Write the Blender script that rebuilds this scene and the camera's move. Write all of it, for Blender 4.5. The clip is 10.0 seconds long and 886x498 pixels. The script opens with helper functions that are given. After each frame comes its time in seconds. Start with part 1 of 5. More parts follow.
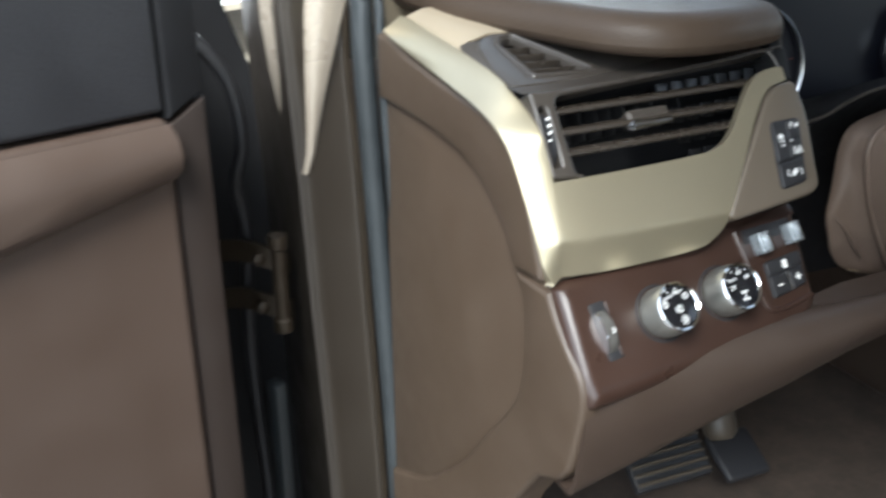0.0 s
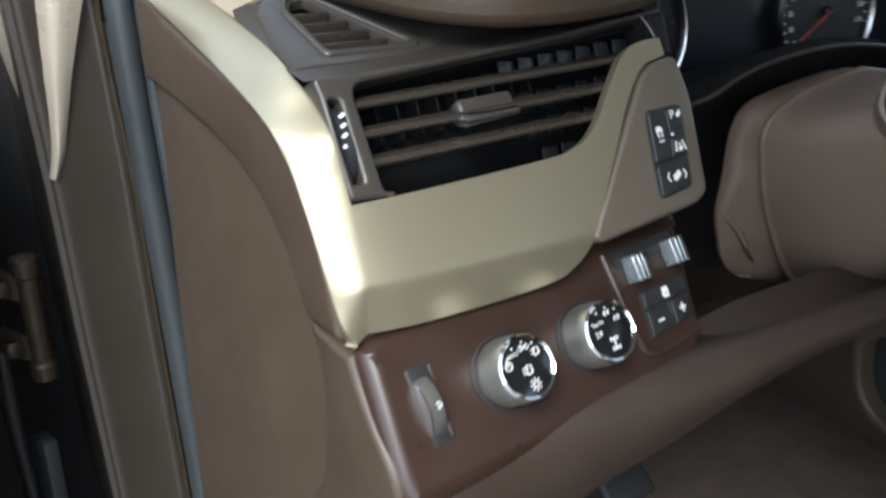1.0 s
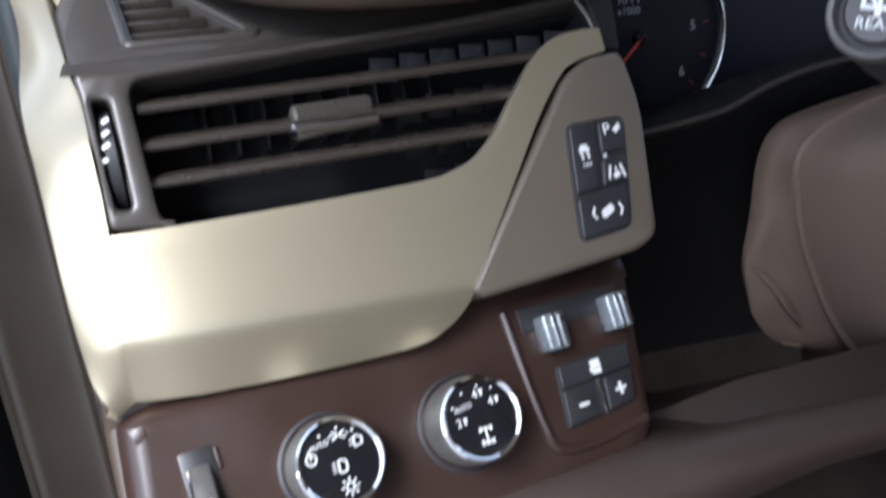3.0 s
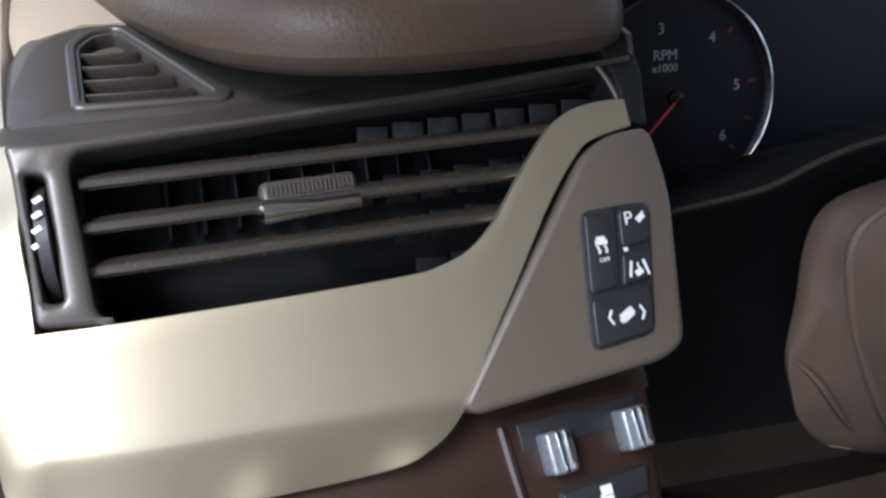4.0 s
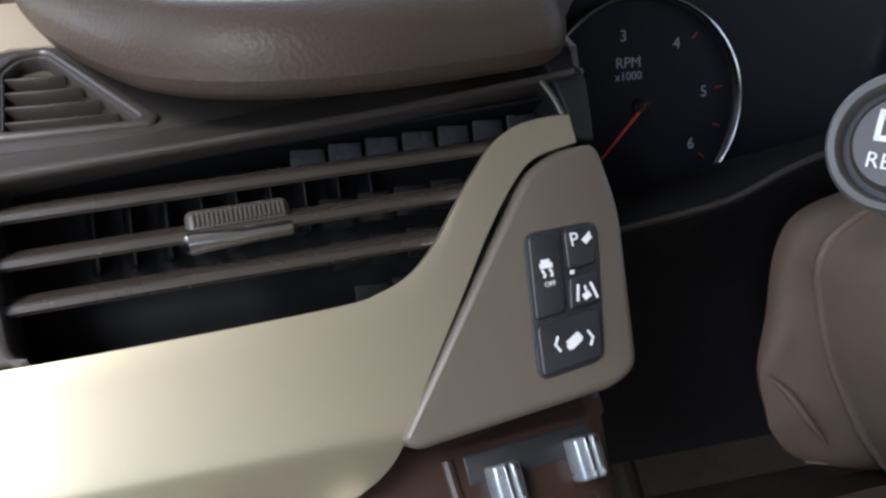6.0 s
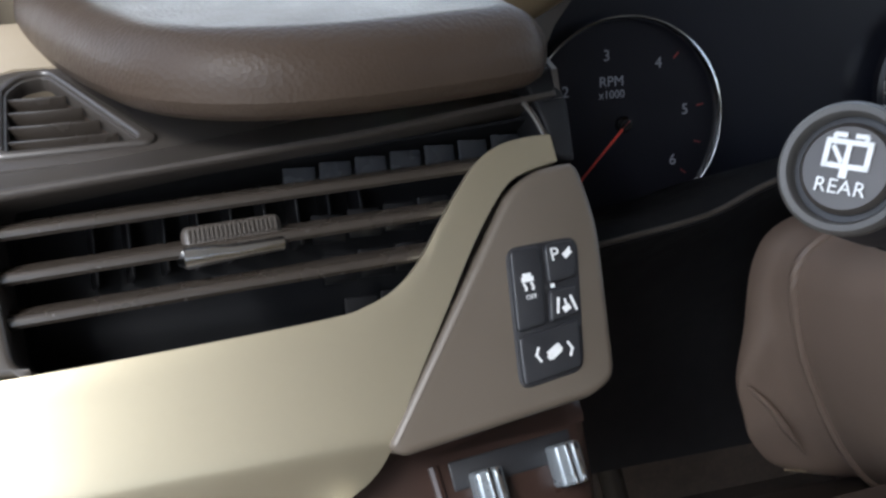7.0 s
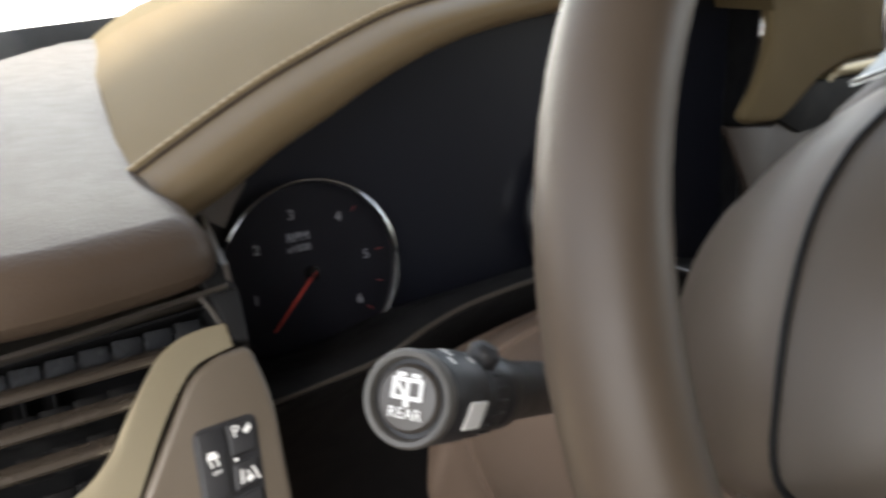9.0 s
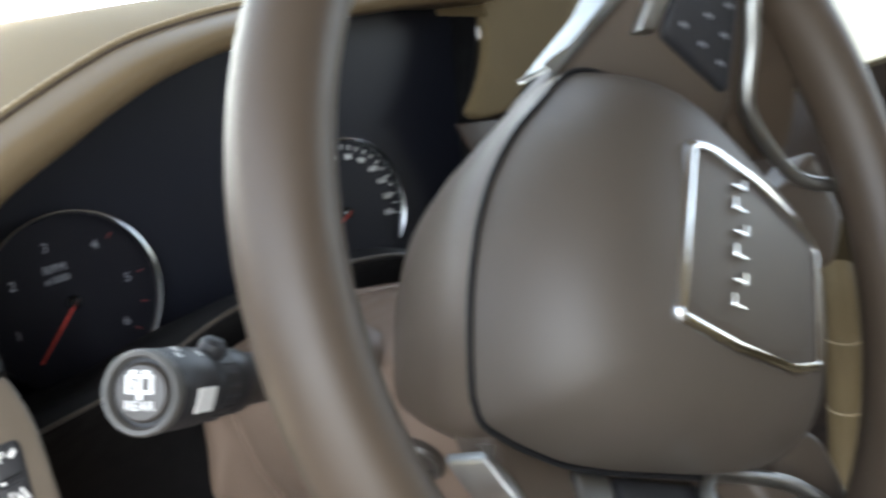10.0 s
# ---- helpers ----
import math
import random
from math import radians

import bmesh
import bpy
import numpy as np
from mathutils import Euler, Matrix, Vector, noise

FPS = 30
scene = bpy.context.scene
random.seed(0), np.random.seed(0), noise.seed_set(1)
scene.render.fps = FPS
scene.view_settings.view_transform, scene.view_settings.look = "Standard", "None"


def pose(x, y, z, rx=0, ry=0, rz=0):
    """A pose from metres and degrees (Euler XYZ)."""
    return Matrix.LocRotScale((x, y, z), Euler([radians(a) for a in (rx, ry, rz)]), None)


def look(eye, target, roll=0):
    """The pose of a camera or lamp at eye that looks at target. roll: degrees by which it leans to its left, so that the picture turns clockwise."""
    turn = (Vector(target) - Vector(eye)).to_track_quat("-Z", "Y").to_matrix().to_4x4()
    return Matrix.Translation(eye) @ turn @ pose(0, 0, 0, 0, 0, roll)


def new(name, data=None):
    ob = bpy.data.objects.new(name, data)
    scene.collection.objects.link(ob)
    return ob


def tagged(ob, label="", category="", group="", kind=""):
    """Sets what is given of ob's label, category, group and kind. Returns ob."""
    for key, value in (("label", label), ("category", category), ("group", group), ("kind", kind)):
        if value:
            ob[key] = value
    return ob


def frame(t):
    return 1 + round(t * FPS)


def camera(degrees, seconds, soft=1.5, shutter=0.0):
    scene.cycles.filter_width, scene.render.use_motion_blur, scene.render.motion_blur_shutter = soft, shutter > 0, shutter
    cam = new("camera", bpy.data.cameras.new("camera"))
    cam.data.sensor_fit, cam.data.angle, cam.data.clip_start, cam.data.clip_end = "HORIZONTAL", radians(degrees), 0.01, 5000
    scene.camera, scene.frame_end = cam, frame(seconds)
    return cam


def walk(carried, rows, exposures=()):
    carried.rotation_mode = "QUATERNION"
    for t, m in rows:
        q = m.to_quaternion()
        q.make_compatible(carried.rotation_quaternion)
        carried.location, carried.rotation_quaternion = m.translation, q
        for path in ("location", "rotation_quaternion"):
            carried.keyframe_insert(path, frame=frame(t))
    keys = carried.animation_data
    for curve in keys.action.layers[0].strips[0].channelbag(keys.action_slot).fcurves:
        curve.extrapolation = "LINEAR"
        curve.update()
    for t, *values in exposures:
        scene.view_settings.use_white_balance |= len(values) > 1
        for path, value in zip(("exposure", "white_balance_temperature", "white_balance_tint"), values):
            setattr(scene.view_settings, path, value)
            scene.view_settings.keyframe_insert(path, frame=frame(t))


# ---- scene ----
cam = camera(51.0, 10.0, soft=2.6, shutter=0.5)
PATH = [
    (0, (0.0410, -0.0039, 1.2462), (0.7617, 1.7092, 0.5073), -0.59),
    (0.3, (0.0632, 0.0386, 1.2423), (0.9213, 1.6909, 0.5117), -0.53),
    (0.5, (0.0789, 0.0663, 1.2373), (1.0207, 1.6565, 0.4728), 0.54),
    (0.8, (0.1265, 0.1088, 1.2289), (1.0919, 1.6565, 0.4086), 0.63),
    (1, (0.1696, 0.1285, 1.2243), (1.0695, 1.7100, 0.3944), 0.69),
    (1.3, (0.2308, 0.1410, 1.2171), (1.0067, 1.8097, 0.4339), -0.21),
    (1.5, (0.2701, 0.1507, 1.2088), (0.9392, 1.8446, 0.3824), -0.93),
    (1.8, (0.3106, 0.1602, 1.1828), (0.9182, 1.8560, 0.3139), -1.20),
    (2, (0.3308, 0.1640, 1.1757), (0.9449, 1.8704, 0.3325), -1.34),
    (2.5, (0.35, 0.156, 1.169), (0.88, 1.913, 0.374), -2.4),
    (3, (0.357, 0.165, 1.184), (0.885, 1.933, 0.411), -2.1),
    (3.2, (0.366, 0.171, 1.193), (0.889, 1.963, 0.476), -1.9),
    (4.5, (0.401, 0.234, 1.187), (0.819, 2.05, 0.459), -1.4),
    (5, (0.411, 0.231, 1.188), (0.828, 2.047, 0.461), -2.1),
    (5.5, (0.417, 0.23, 1.19), (0.854, 2.044, 0.469), -2.3),
    (7, (0.417, 0.215, 1.197), (0.879, 2.032, 0.5), -2.2),
    (7.5, (0.416, 0.205, 1.214), (0.892, 2.035, 0.564), -1.7),
    (8, (0.426, 0.197, 1.231), (0.943, 2.035, 0.636), -2.4),
    (8.5, (0.426, 0.192, 1.238), (1.059, 1.997, 0.654), -2.2),
    (8.8, (0.430, 0.171, 1.251), (1.262, 1.898, 0.682), -2.2),
    (9, (0.435, 0.165, 1.256), (1.4, 1.819, 0.678), -2.4),
    (9.2, (0.434, 0.159, 1.255), (1.482, 1.761, 0.675), -2.8),
    (9.5, (0.423, 0.15, 1.261), (1.558, 1.686, 0.668), -3.1),
    (9.6, (0.423, 0.142, 1.264), (1.583, 1.658, 0.669), -3.3),
    (9.7, (0.425, 0.134, 1.265), (1.617, 1.626, 0.673), -3.9),
    (9.8, (0.43, 0.127, 1.263), (1.651, 1.597, 0.676), -4.4),
    (9.9, (0.432, 0.118, 1.264), (1.691, 1.555, 0.674), -5.0),
    (10, (0.432, 0.108, 1.264), (1.733, 1.506, 0.672), -5.5),
]
walk(cam, [(t, look(eye, target, roll)) for t, eye, target, roll in PATH],
     exposures=[(0, 1.85, 6000, 5), (0.5, 1.55, 5900, 4), (1.5, 1.65, 5900, 7), (3, 1.7, 5650, 12), (5, 1.65, 5800, 14), (7, 1.7, 5900, 10), (8, 1.95, 6750, 11), (8.5, 2.0, 6800, 11), (9, 2.1, 6850, 11), (9.5, 2.52, 6450, 9), (10, 2.64, 6250, 7)])

# ---------------------------------------------------------------- light
world = bpy.data.worlds.new("sky")
scene.world = world
world.use_nodes = True
wn = world.node_tree.nodes
sky = wn.new("ShaderNodeTexSky")
sky.sky_type, sky.sun_disc = "NISHITA", False
sky.sun_elevation, sky.sun_rotation = radians(47.5), radians(-143)
hazy = wn.new("ShaderNodeHueSaturation")
hazy.inputs["Saturation"].default_value = 0.45
world.node_tree.links.new(sky.outputs[0], hazy.inputs["Color"])
world.node_tree.links.new(hazy.outputs[0], wn["Background"].inputs[0])
wn["Background"].inputs[1].default_value = 0.15
sun = new("sun", bpy.data.lights.new("sun", "SUN"))
sun.data.energy, sun.data.angle, sun.data.color = 2.5, radians(26), (1.0, 0.96, 0.90)
sun.matrix_world = look((-0.97, -1.21, 3.45), (0.35, 0.55, 1.05))


# ---------------------------------------------------------------- materials
def mat(name, col, rough=0.5, metal=0.0, var=0.12, scale=40.0, bump=0.0, bscale=900.0, coat=0.0, rvar=0.08, spec=0.5, cells=False):
    m = bpy.data.materials.new(name)
    m.use_nodes = True
    nt = m.node_tree
    b = nt.nodes["Principled BSDF"]
    b.inputs["Metallic"].default_value = metal
    b.inputs["Specular IOR Level"].default_value = spec
    b.inputs["Coat Weight"].default_value = coat
    b.inputs["Coat Roughness"].default_value = 0.12
    tc = nt.nodes.new("ShaderNodeTexCoord")
    n1 = nt.nodes.new("ShaderNodeTexNoise")
    n1.inputs["Scale"].default_value, n1.inputs["Detail"].default_value = scale, 5
    nt.links.new(tc.outputs["Object"], n1.inputs["Vector"])
    n2 = nt.nodes.new("ShaderNodeTexNoise")
    n2.inputs["Scale"].default_value, n2.inputs["Detail"].default_value = scale * 0.16, 3
    nt.links.new(tc.outputs["Object"], n2.inputs["Vector"])
    add = nt.nodes.new("ShaderNodeMath")
    add.operation = "ADD"
    nt.links.new(n1.outputs[0], add.inputs[0])
    nt.links.new(n2.outputs[0], add.inputs[1])
    ramp = nt.nodes.new("ShaderNodeMapRange")
    ramp.inputs["From Min"].default_value, ramp.inputs["From Max"].default_value = 0.6, 1.4
    ramp.inputs["To Min"].default_value, ramp.inputs["To Max"].default_value = 1 - var, 1 + var
    nt.links.new(add.outputs[0], ramp.inputs[0])
    mul = nt.nodes.new("ShaderNodeVectorMath")
    mul.operation = "SCALE"
    mul.inputs[0].default_value = col
    nt.links.new(ramp.outputs[0], mul.inputs["Scale"])
    nt.links.new(mul.outputs[0], b.inputs["Base Color"])
    rr = nt.nodes.new("ShaderNodeMapRange")
    rr.inputs["From Min"].default_value, rr.inputs["From Max"].default_value = 0.3, 0.7
    rr.inputs["To Min"].default_value, rr.inputs["To Max"].default_value = max(0.02, rough - rvar), min(1, rough + rvar)
    nt.links.new(n1.outputs[0], rr.inputs[0])
    nt.links.new(rr.outputs[0], b.inputs["Roughness"])
    if bump:
        bp = nt.nodes.new("ShaderNodeBump")
        bp.inputs["Strength"].default_value, bp.inputs["Distance"].default_value = bump, 0.0006
        if cells:
            v = nt.nodes.new("ShaderNodeTexVoronoi")
            v.inputs["Scale"].default_value = bscale
            nt.links.new(tc.outputs["Object"], v.inputs["Vector"])
            nt.links.new(v.outputs["Distance"], bp.inputs["Height"])
        else:
            v = nt.nodes.new("ShaderNodeTexNoise")
            v.inputs["Scale"].default_value, v.inputs["Detail"].default_value = bscale, 3
            nt.links.new(tc.outputs["Object"], v.inputs["Vector"])
            nt.links.new(v.outputs[0], bp.inputs["Height"])
        nt.links.new(bp.outputs[0], b.inputs["Normal"])
    return m


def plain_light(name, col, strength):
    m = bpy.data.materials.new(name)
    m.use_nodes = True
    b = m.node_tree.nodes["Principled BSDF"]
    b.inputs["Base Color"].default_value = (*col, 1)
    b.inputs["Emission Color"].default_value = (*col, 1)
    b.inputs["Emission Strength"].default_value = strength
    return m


def glass_mat(name):
    m = bpy.data.materials.new(name)
    m.use_nodes = True
    b = m.node_tree.nodes["Principled BSDF"]
    b.inputs["Base Color"].default_value = (0.93, 0.97, 0.95, 1)
    b.inputs["Roughness"].default_value = 0.02
    b.inputs["IOR"].default_value = 1.1
    b.inputs["Transmission Weight"].default_value = 1.0
    return m


LEATHER = mat("brown_leather", (0.058, 0.041, 0.029), 0.43, spec=0.22, var=0.05, rvar=0.03, scale=60, bump=0.30, bscale=560, cells=True)
COVERSKIN = mat("brown_cover_plastic", (0.082, 0.066, 0.052), 0.52, spec=0.6, var=0.05, rvar=0.03, scale=30, bump=0.04, bscale=1500)
WHEELSKIN = mat("smooth_wheel_leather", (0.070, 0.050, 0.034), 0.47, var=0.05, rvar=0.03, scale=50, bump=0.02, bscale=1300, cells=True)
PLASTIC = mat("cocoa_plastic", (0.088, 0.067, 0.050), 0.45, var=0.05, rvar=0.03, scale=30, bump=0.03, bscale=1500)
ENDBROWN = mat("red_brown_plastic", (0.060, 0.042, 0.029), 0.45, var=0.08, scale=30, bump=0.12, bscale=1500)
SHROUD = mat("cocoa_shroud", (0.172, 0.124, 0.094), 0.42, var=0.06, scale=40, bump=0.1, bscale=1300)
MAROON = mat("dark_cocoa_panel", (0.034, 0.0185, 0.0135), 0.34, var=0.10, scale=25, bump=0.08, bscale=1600)
LOWER = mat("taupe_plastic", (0.041, 0.028, 0.021), 0.47, var=0.10, scale=24, bump=0.15, bscale=1400)
POD = mat("taupe_pod", (0.106, 0.086, 0.065), 0.4, var=0.05, scale=30, bump=0.08, bscale=1800)
GOLD = mat("champagne_metallic_paint", (0.47, 0.415, 0.295), 0.37, metal=0.78, var=0.012, scale=400, bump=0.003, bscale=2500, rvar=0.012)
TAN = mat("tan_leather", (0.150, 0.113, 0.062), 0.75, spec=0.10, var=0.05, rvar=0.02, scale=40, bump=0.06, bscale=800, cells=True)
PIPING = mat("tan_piping", (0.25, 0.19, 0.11), 0.5, spec=0.3, var=0.05, scale=40, bump=0.1, bscale=900)
TANBROWN = mat("tan_brown_leather", (0.150, 0.108, 0.060), 0.33, spec=0.42, var=0.02, rvar=0.02, scale=40, bump=0.012, bscale=900, cells=True)
THREAD = mat("tan_thread", (0.5, 0.4, 0.26), 0.6, var=0.2, scale=300)
BEZEL = mat("grey_brown_satin", (0.054, 0.046, 0.039), 0.33, metal=0.15, spec=0.75, var=0.03, rvar=0.02, scale=60, bump=0.015, bscale=1800)
GRIPGREY = mat("grip_taupe", (0.060, 0.051, 0.043), 0.40, var=0.05, rvar=0.03, scale=60)
SLAT = mat("slat_plastic", (0.037, 0.030, 0.024), 0.27, spec=0.75, var=0.02, rvar=0.01, scale=60)
BLACK = mat("black_plastic", (0.021, 0.021, 0.023), 0.45, var=0.15, scale=60, bump=0.1, bscale=1500)
PITCH = mat("matte_black", (0.011, 0.011, 0.012), 0.6, spec=0.2, var=0.15, scale=60, bump=0.1, bscale=1500)
GLOSS = mat("gloss_black", (0.010, 0.010, 0.012), 0.16, var=0.1, scale=60, coat=0.4)
SMOKED = mat("smoked_lens", (0.012, 0.013, 0.019), 0.36, spec=0.3, var=0.0, rvar=0.0, scale=40)
DIALFACE = mat("dial_black", (0.011, 0.011, 0.015), 0.4, spec=0.2, var=0.05, scale=60)
# Lit and shaded copies of one vane plastic, the light put into the colour.
VANELIT = mat("lit_vane", (0.040, 0.042, 0.047), 0.3, var=0.1, scale=60)
VANE = mat("shaded_vane", (0.014, 0.014, 0.015), 0.4, spec=0.3, var=0.1, scale=60)
CHROME = mat("chrome", (0.82, 0.83, 0.84), 0.07, metal=1.0, var=0.02, scale=60, rvar=0.04)
RINGCHROME = mat("soft_chrome", (0.7, 0.71, 0.72), 0.2, metal=1.0, var=0.02, scale=60, rvar=0.03)
SATIN = mat("satin_chrome", (0.40, 0.40, 0.385), 0.36, metal=1.0, var=0.05, scale=120)
KNOBSILVER = mat("worn_silver", (0.33, 0.33, 0.305), 0.42, metal=0.85, var=0.10, scale=150, rvar=0.06)
GREYTAB = mat("grey_blue_tab", (0.30, 0.33, 0.35), 0.3, metal=0.5, var=0.05, scale=60)
WHITE = mat("white_print", (0.8, 0.8, 0.78), 0.5, var=0.03, scale=100)
DIM = mat("dim_print", (0.28, 0.29, 0.32), 0.5, var=0.05, scale=100)
DIMRED = mat("dim_red_print", (0.22, 0.03, 0.025), 0.5, var=0.05, scale=100)
RED = mat("red_needle", (0.50, 0.05, 0.035), 0.4, var=0.05, scale=100)
RINGGREY = mat("worn_grey_rubber", (0.078, 0.074, 0.068), 0.45, var=0.12, scale=120, bump=0.1, bscale=1500)
WORNRIB = mat("worn_brown_rib", (0.075, 0.060, 0.044), 0.5, var=0.3, scale=120)
RUBBER = mat("grey_rubber", (0.032, 0.037, 0.040), 0.42, var=0.15, scale=40, bump=0.1, bscale=800)
CHARCOAL = mat("charcoal_vinyl", (0.022, 0.022, 0.025), 0.55, var=0.12, scale=30, bump=0.3, bscale=500, cells=True)
DOORBROWN = mat("door_cocoa", (0.062, 0.042, 0.032), 0.5, var=0.1, scale=25, bump=0.2, bscale=700)
# Door brown darkened to carry the shade on the shut face.
DOORSHADE = mat("shaded_door_edge", (0.026, 0.019, 0.016), 0.55, spec=0.3, var=0.1, scale=25, bump=0.1, bscale=700)
PAINTDARK = mat("bronze_body_paint", (0.044, 0.036, 0.028), 0.36, metal=0.3, var=0.06, scale=30, coat=0.5)
CARPET = mat("brown_carpet", (0.075, 0.055, 0.042), 0.95, var=0.35, scale=160, bump=0.9, bscale=700)
# Bronze lightened to paint the sky's sheen on the pillar sheet.
PILLARSHEEN = mat("pillar_sheen_paint", (0.40, 0.345, 0.28), 0.3, metal=0.3, var=0.08, scale=40, coat=0.5)
CREAM = mat("cream_paint", (0.40, 0.36, 0.29), 0.35, var=0.06, scale=30, coat=0.4)
STEEL = mat("worn_metal", (0.045, 0.034, 0.023), 0.45, metal=0.5, var=0.25, scale=60)
HEADLINER = mat("beige_headliner", (0.34, 0.30, 0.25), 0.95, var=0.05, scale=60)
PALETRIM = mat("pale_pillar_trim", (0.33, 0.27, 0.19), 0.6, var=0.05, scale=40, bump=0.1, bscale=900)
CONCRETE = mat("pale_floor", (0.16, 0.155, 0.15), 0.7, var=0.15, scale=3)

GLASS = glass_mat("clear_glass")


# ---------------------------------------------------------------- tools
def thing(name, loc, label, category, group="", kind=""):
    ob = new(name)
    ob.empty_display_size = 0.02
    ob.location = loc
    return tagged(ob, label, category, group, kind)


def part(name, bm, material, parent=None, label="", smooth=True):
    """Links a bmesh, built in world metres, as one mesh under a thing or a part."""
    me = bpy.data.meshes.new(name)
    bmesh.ops.recalc_face_normals(bm, faces=bm.faces)
    if smooth:
        for f in bm.faces:
            f.smooth = True
        for e in bm.edges:
            if len(e.link_faces) == 2 and e.calc_face_angle(0) > radians(38):
                e.smooth = False
    bm.to_mesh(me)
    bm.free()
    me.materials.append(material)
    ob = new(name, me)
    if parent is not None:
        ob.parent = parent
        if parent.type == "EMPTY":
            ob.matrix_parent_inverse = Matrix.Translation(-parent.location)
    return tagged(ob, label) if label else ob


def spline(pts, n=6, closed=False):
    """A smooth row of points through the given ones (Catmull-Rom)."""
    P = [Vector(p) for p in pts]
    m, out = len(P), []
    for i in range(m if closed else m - 1):
        a, b, c, d = (P[(i + k) % m] if closed else P[min(max(i + k, 0), m - 1)] for k in (-1, 0, 1, 2))
        for j in range(n):
            t = j / n
            out.append(0.5 * (2 * b + (c - a) * t + (2 * a - 5 * b + 4 * c - d) * t * t + (3 * b - a - 3 * c + d) * t ** 3))
    if not closed:
        out.append(P[-1])
    return out


def rounded(pts, r=0.004, n=4):
    """A closed 2D outline with its corners rounded; a point may carry its own radius as a third number."""
    out, m = [], len(pts)
    for i in range(m):
        a, b, c = Vector(pts[i - 1][:2]), Vector(pts[i][:2]), Vector(pts[(i + 1) % m][:2])
        rr = pts[i][2] if len(pts[i]) > 2 else r
        u, w = (a - b), (c - b)
        k = min(rr, u.length * 0.45, w.length * 0.45)
        p, q = b + u.normalized() * k, b + w.normalized() * k
        for j in range(n + 1):
            t = j / n
            out.append((1 - t) ** 2 * p + 2 * t * (1 - t) * b + t * t * q)
    return out


def area2(p):
    return 0.5 * sum(p[i - 1][0] * p[i][1] - p[i][0] * p[i - 1][1] for i in range(len(p)))


def inset(p, d):
    """The outline moved inwards by d."""
    s = 1 if area2(p) > 0 else -1
    out, m = [], len(p)
    for i in range(m):
        a, b, c = Vector(p[i - 1][:2]), Vector(p[i][:2]), Vector(p[(i + 1) % m][:2])
        e, f = (b - a), (c - b)
        if e.length < 1e-9:
            e = f
        if f.length < 1e-9:
            f = e
        n1 = Vector((-e.y, e.x)).normalized()
        n2 = Vector((-f.y, f.x)).normalized()
        nn = n1 + n2
        if nn.length < 1e-6:
            nn = n1
        nn = nn.normalized() / max(0.5, nn.normalized().dot(n1))
        out.append(b + s * d * nn)
    return out


def slab(outline, to, h0, h1, bevel=0.002, steps=3, holes=(), cap=True, crown=0.0):
    """A plate of an outline, with a rounded front rim; to(u, v, h) lays it into the world. holes are cut through it."""
    bm = bmesh.new()

    def ring(p, h):
        return [bm.verts.new(to(q[0], q[1], h)) for q in p]

    def wall(a, b):
        for i in range(len(a)):
            bm.faces.new((a[i - 1], a[i], b[i], b[i - 1]))

    fronts = []
    for loop, sign in [(outline, 1)] + [(h, -1) for h in holes]:
        rings = [ring(loop, h0), ring(loop, h1 - bevel)]
        for k in range(1, steps + 1):
            a = math.pi / 2 * k / steps
            rings.append(ring(inset(loop, sign * bevel * (1 - math.cos(a))), h1 - bevel + bevel * math.sin(a)))
        for a, b in zip(rings, rings[1:]):
            wall(a, b)
        fronts.append(rings[-1])
    if cap:
        bm.edges.ensure_lookup_table()
        edges = []
        for f in fronts:
            for i in range(len(f)):
                e = bm.edges.get((f[i - 1], f[i]))
                edges.append(e)
        bmesh.ops.triangle_fill(bm, edges=edges, use_beauty=True)
    return bm


def tube(path, radius, sides=12, closed=False, scale=None):
    """A round bar along a path; scale gives each point's radius."""
    bm = bmesh.new()
    P = [Vector(p) for p in path]
    rings, m = [], len(P)
    up = Vector((0.13, 0.31, 0.94))
    for i in range(m):
        d = (P[(i + 1) % m] - P[i - 1]) if closed else (P[min(i + 1, m - 1)] - P[max(i - 1, 0)])
        d.normalize()
        u = d.cross(up).normalized()
        v = d.cross(u).normalized()
        r = radius * (scale[i] if scale else 1)
        rings.append([bm.verts.new(P[i] + r * (math.cos(k * math.tau / sides) * u + math.sin(k * math.tau / sides) * v)) for k in range(sides)])
    for i in range(m if closed else m - 1):
        a, b = rings[i], rings[(i + 1) % m]
        for k in range(sides):
            bm.faces.new((a[k - 1], a[k], b[k], b[k - 1]))
    if not closed:
        bm.faces.new(rings[0])
        bm.faces.new(rings[-1])
    return bm


def loft(rows, closed=False):
    """A skin over rows of points, all of one length."""
    bm = bmesh.new()
    V = [[bm.verts.new(p) for p in r] for r in rows]
    for a, b in zip(V, V[1:]):
        for k in range(len(a) if closed else len(a) - 1):
            j = (k + 1) % len(a)
            bm.faces.new((a[k], a[j], b[j], b[k]))
    return bm


def thick(bm, d):
    """Gives a skin a back, d behind it."""
    bmesh.ops.recalc_face_normals(bm, faces=bm.faces)
    bmesh.ops.solidify(bm, geom=bm.faces[:], thickness=d)
    return bm


def lathe(profile, m, sides=40):
    """A turned body: profile of (radius, height) about the z axis of m."""
    bm = bmesh.new()
    rings = [[bm.verts.new(m @ Vector((r * math.cos(k * math.tau / sides), r * math.sin(k * math.tau / sides), h))) for k in range(sides)] for r, h in profile]
    for a, b in zip(rings, rings[1:]):
        for k in range(sides):
            bm.faces.new((a[k - 1], a[k], b[k], b[k - 1]))
    for r in (rings[0], rings[-1]):
        bm.faces.new(r)
    return bm


